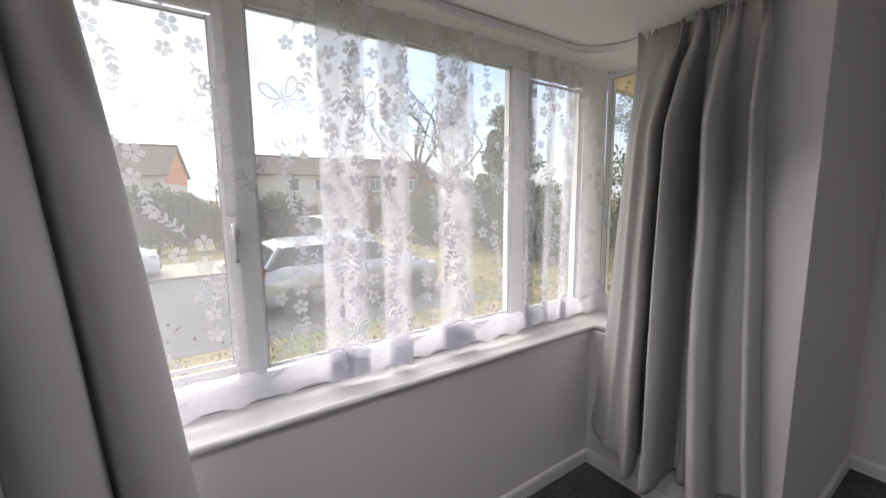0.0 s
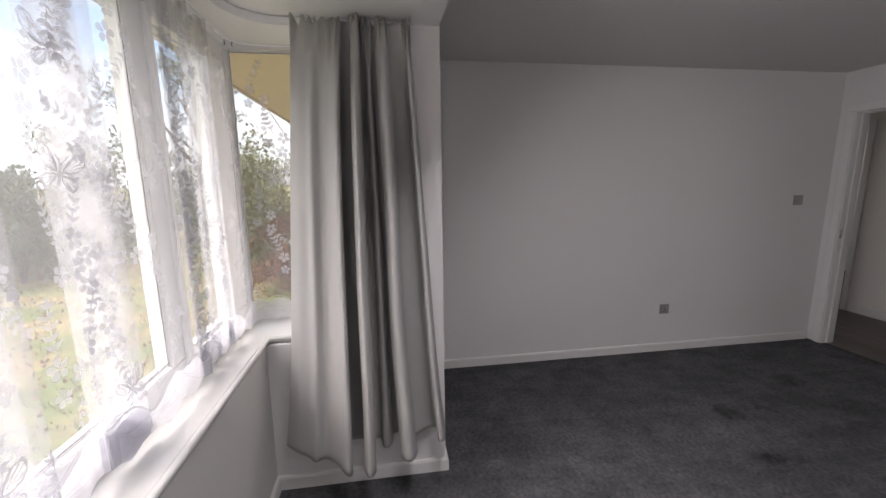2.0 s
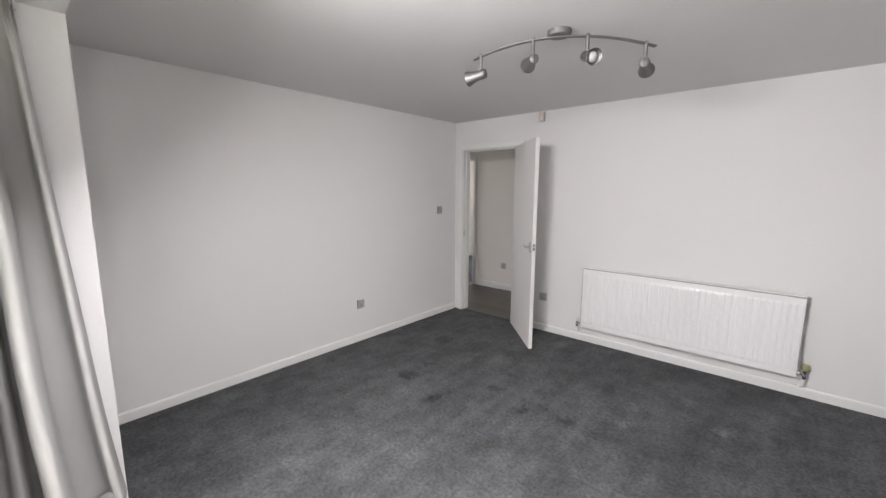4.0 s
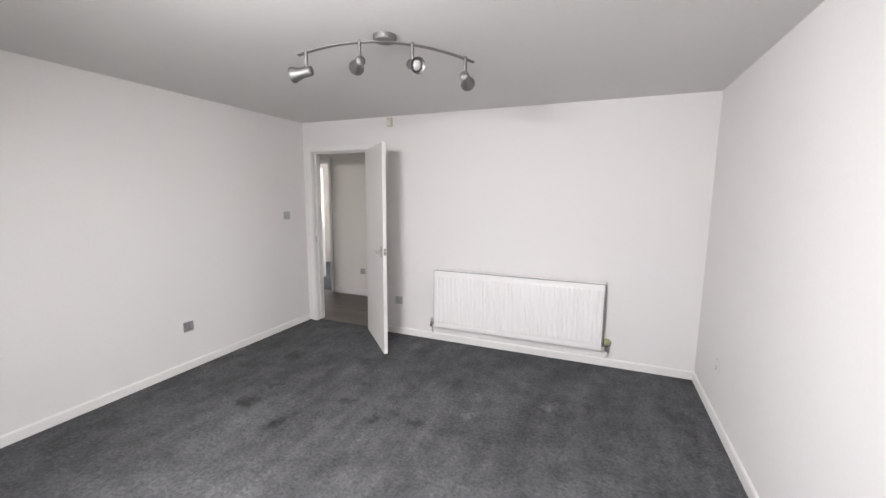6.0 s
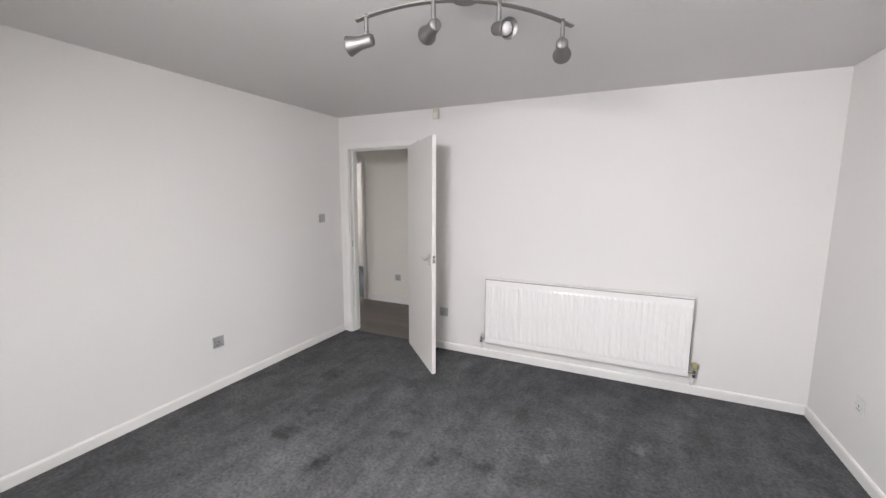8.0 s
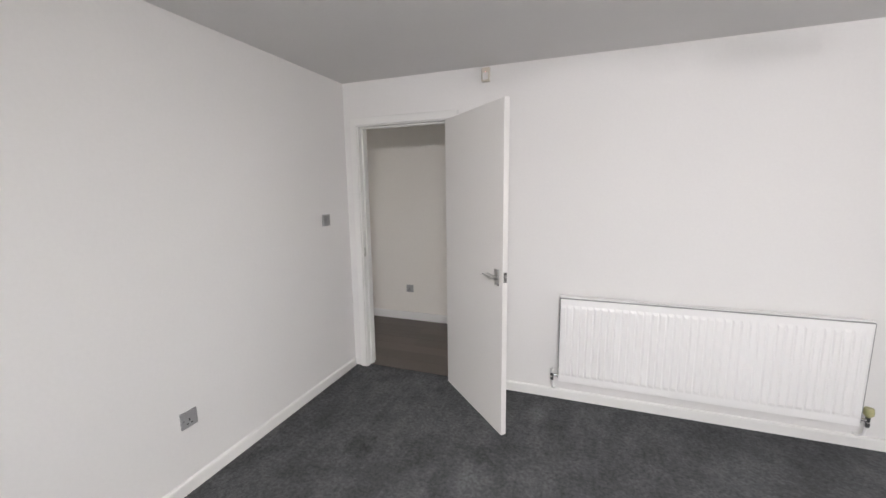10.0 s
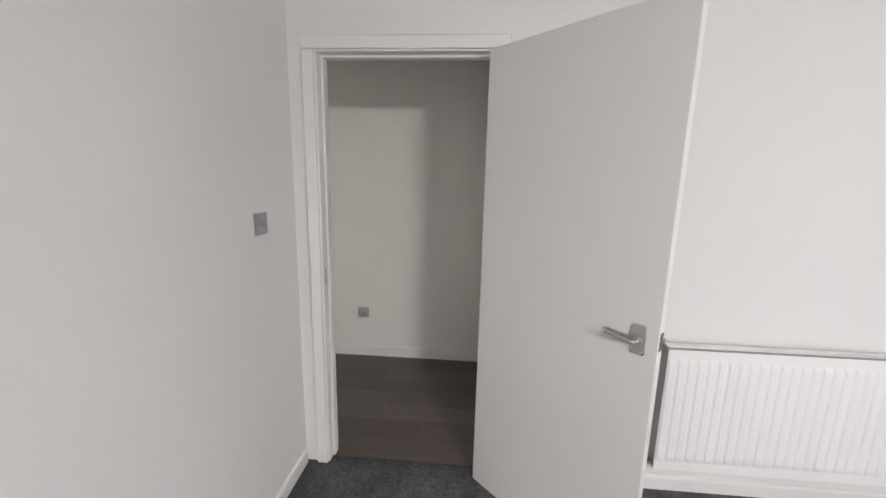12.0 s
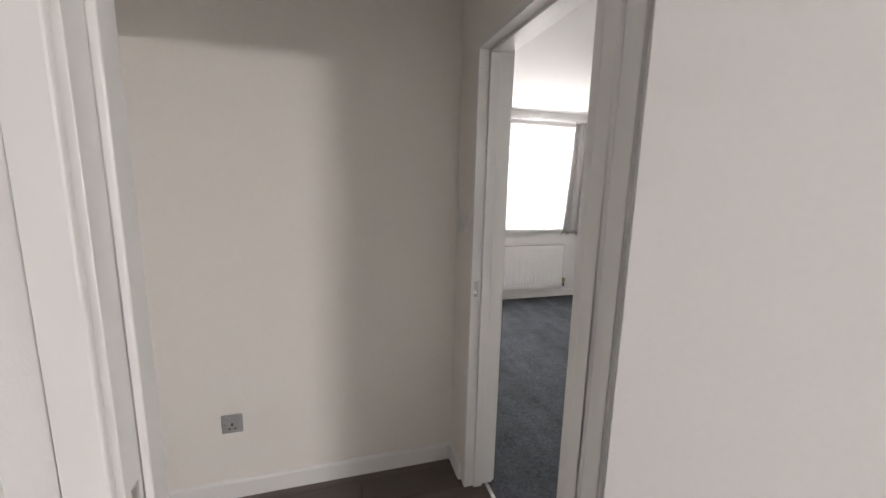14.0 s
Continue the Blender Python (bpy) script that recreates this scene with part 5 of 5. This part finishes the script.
def conifer(name, label, x, y, height, width, seed, leaf_mat):
    rnd = random.Random(seed)
    root = empty(name, x, y, GZ)
    tagged(root, label, "tree")
    part("trunk", tube([(0, 0, -0.1), (0.03, 0.02, height * 0.5), (0, 0.05, height * 0.96)], [0.17, 0.10, 0.02], 8), BARK, root, smooth=True)
    bm = bmesh.new()
    for i in range(120):
        h = rnd.random() ** 0.8
        r = width * (1 - h) ** 0.7 * rnd.uniform(0.35, 1.0)
        a = rnd.uniform(0, 6.28)
        leaves(bm, (r * math.cos(a), r * math.sin(a), height * (0.06 + 0.92 * h)), (0.5 * rnd.uniform(0.6, 1.2), 0.5 * rnd.uniform(0.6, 1.2), 0.32), 90, 0.10, rnd)
    part("crown", bm, leaf_mat, root)
    return root


def shrub(name, label, x, y, size, seed, leaf_mat, clumps=40, per=120, leaf=0.05):
    rnd = random.Random(seed)
    root = empty(name, x, y, GZ)
    tagged(root, label, "shrub")
    bm = bmesh.new()
    for i in range(7):
        a = rnd.uniform(0, 6.28)
        tube([(0.1 * math.cos(a), 0.1 * math.sin(a), -0.05), (size[0] * 0.3 * math.cos(a), size[1] * 0.3 * math.sin(a), size[2] * 0.5), (size[0] * 0.6 * math.cos(a), size[1] * 0.6 * math.sin(a), size[2] * 0.85)], [0.035, 0.022, 0.008], 5, bm)
    part("stem", bm, BARK, root)
    bm = bmesh.new()
    for i in range(clumps):
        c = (rnd.uniform(-1, 1) * size[0] * 0.8, rnd.uniform(-1, 1) * size[1] * 0.8, size[2] * (0.12 + 0.8 * rnd.random()))
        leaves(bm, c, (size[0] * 0.28, size[1] * 0.28, size[2] * 0.15), per, leaf, rnd)
    part("crown", bm, leaf_mat, root)
    return root


for hx, hs in ((-11, 31), (-8.6, 32), (-6.2, 33), (-3.8, 34), (-1.5, 35), (0.6, 36)):
    shrub("hedge", "dark evergreen hedge shrub beyond the road", hx, 22.5 + (hs % 3) * 0.3, (1.7, 0.9, 2.5 + 0.25 * (hs % 3)), hs, LEAFG, 34, 110, 0.075)
shrub("hedge", "copper-leaved hedge shrub by the houses", 7.0, 24, (1.8, 1.0, 2.6), 41, LEAFR, 34, 110, 0.07)
shrub("hedge", "yellow-green leafy garden shrub", 9.6, 23, (1.3, 1.0, 3.0), 42, LEAFY, 34, 110, 0.07)
shrub("hedge", "dark green garden shrub", 12.5, 22, (2.0, 1.2, 3.2), 43, LEAFG, 40, 110, 0.08)
tree("tree", "bare winter tree with fine twigs", 9.8, 25.5, 11.0, 51)
tree("tree", "bare winter tree with fine twigs", 14.5, 28, 12.0, 52)
tree("tree", "bare winter tree beyond the lawn", 6.7, 17.5, 8.0, 57)
conifer("conifer", "broad dark evergreen tree at the lawn's edge", 8.4, 15.2, 5.8, 1.9, 63, LEAFG)
for sx, sy, sh, ss in ((7.4, 12.4, 2.3, 75), (8.3, 13.9, 2.8, 76), (9.6, 12.6, 3.0, 77), (6.9, 18.6, 2.2, 78), (9.2, 17.6, 2.6, 79)):
    shrub("hedge", "dense dark green hedge shrub at the lawn's edge", sx, sy, (1.3, 1.1, sh), ss, LEAFG, 44, 120, 0.07)
conifer("conifer", "tall dark evergreen tree", 13.4, 20.5, 6.4, 1.3, 61, LEAFG)
shrub("shrub", "dark evergreen bush beside the lawn", 13.0, 13.5, (2.2, 2.0, 4.2), 62, LEAFG, 50, 120, 0.08)
tree("tree", "tall slender tree with sparse yellow-green leaves", 12.5, 9.5, 8.0, 55, LEAFY, 26, 0.06, 0.8, 80, 5)
shrub("shrub", "sunlit yellow-green shrub beside the home", 7.4, 6.6, (1.6, 1.4, 3.4), 71, LEAFY, 50, 120, 0.05)
shrub("shrub", "low copper-leaved shrub beside the home", 6.2, 6.0, (1.3, 1.0, 1.5), 72, LEAFR, 34, 110, 0.045)
shrub("shrub", "dark green shrub beside the lawn", 9.5, 8.2, (1.8, 1.5, 2.8), 73, LEAFG, 50, 120, 0.06)
shrub("shrub", "dark green shrub beyond the lawn", 15, 11, (2.5, 2.5, 3.4), 74, LEAFG, 50, 120, 0.08)

# overhead cable
tagged(part("overhead_cable", tube([(4, 6.2, 3.6), (14, 7.6, 3.3), (30, 10, 3.7)], 0.012, 5), PLASBK), "thin black overhead cable", "cable")
for px, py in ((4, 6.2), (30, 10)):
    tagged(part("cable_post", tube([(px, py, GZ), (px, py, 3.75)], 0.06, 8), WOODF), "slim wooden post carrying a cable", "post")

# grass and fallen leaves
rg = random.Random(9)
bm = bmesh.new()
for i in range(26000):
    y = 4.9 + 9.5 * rg.random() ** 1.3
    x = -4.5 + 15 * rg.random()
    if 9.55 < y < 16.3 and x < 2.65:
        continue
    h, a = rg.uniform(0.03, 0.085), rg.uniform(0, 6.28)
    w = 0.006
    b0 = Vector((x, y, GZ))
    bm.faces.new((bm.verts.new(b0 + Vector((w * math.cos(a), w * math.sin(a), 0))), bm.verts.new(b0 - Vector((w * math.cos(a), w * math.sin(a), 0))), bm.verts.new(b0 + Vector((rg.gauss(0, 0.02), rg.gauss(0, 0.02), h)))))
tagged(part("grass", bm, GRASS), "short rough winter grass", "grass", kind="stuff")
bm = bmesh.new()
for i in range(5000):
    y = 5.0 + 10 * rg.random()
    x = -4 + 14 * rg.random()
    if 9.55 < y < 16.3 and x < 2.65 and rg.random() < 0.8:
        continue
    leaves(bm, (x, y, GZ + 0.02), (0.01, 0.01, 0.01), 1, 0.035, rg)
tagged(part("fallen_leaves", bm, LEAFR), "scattered brown fallen leaves", "leaves", kind="stuff")
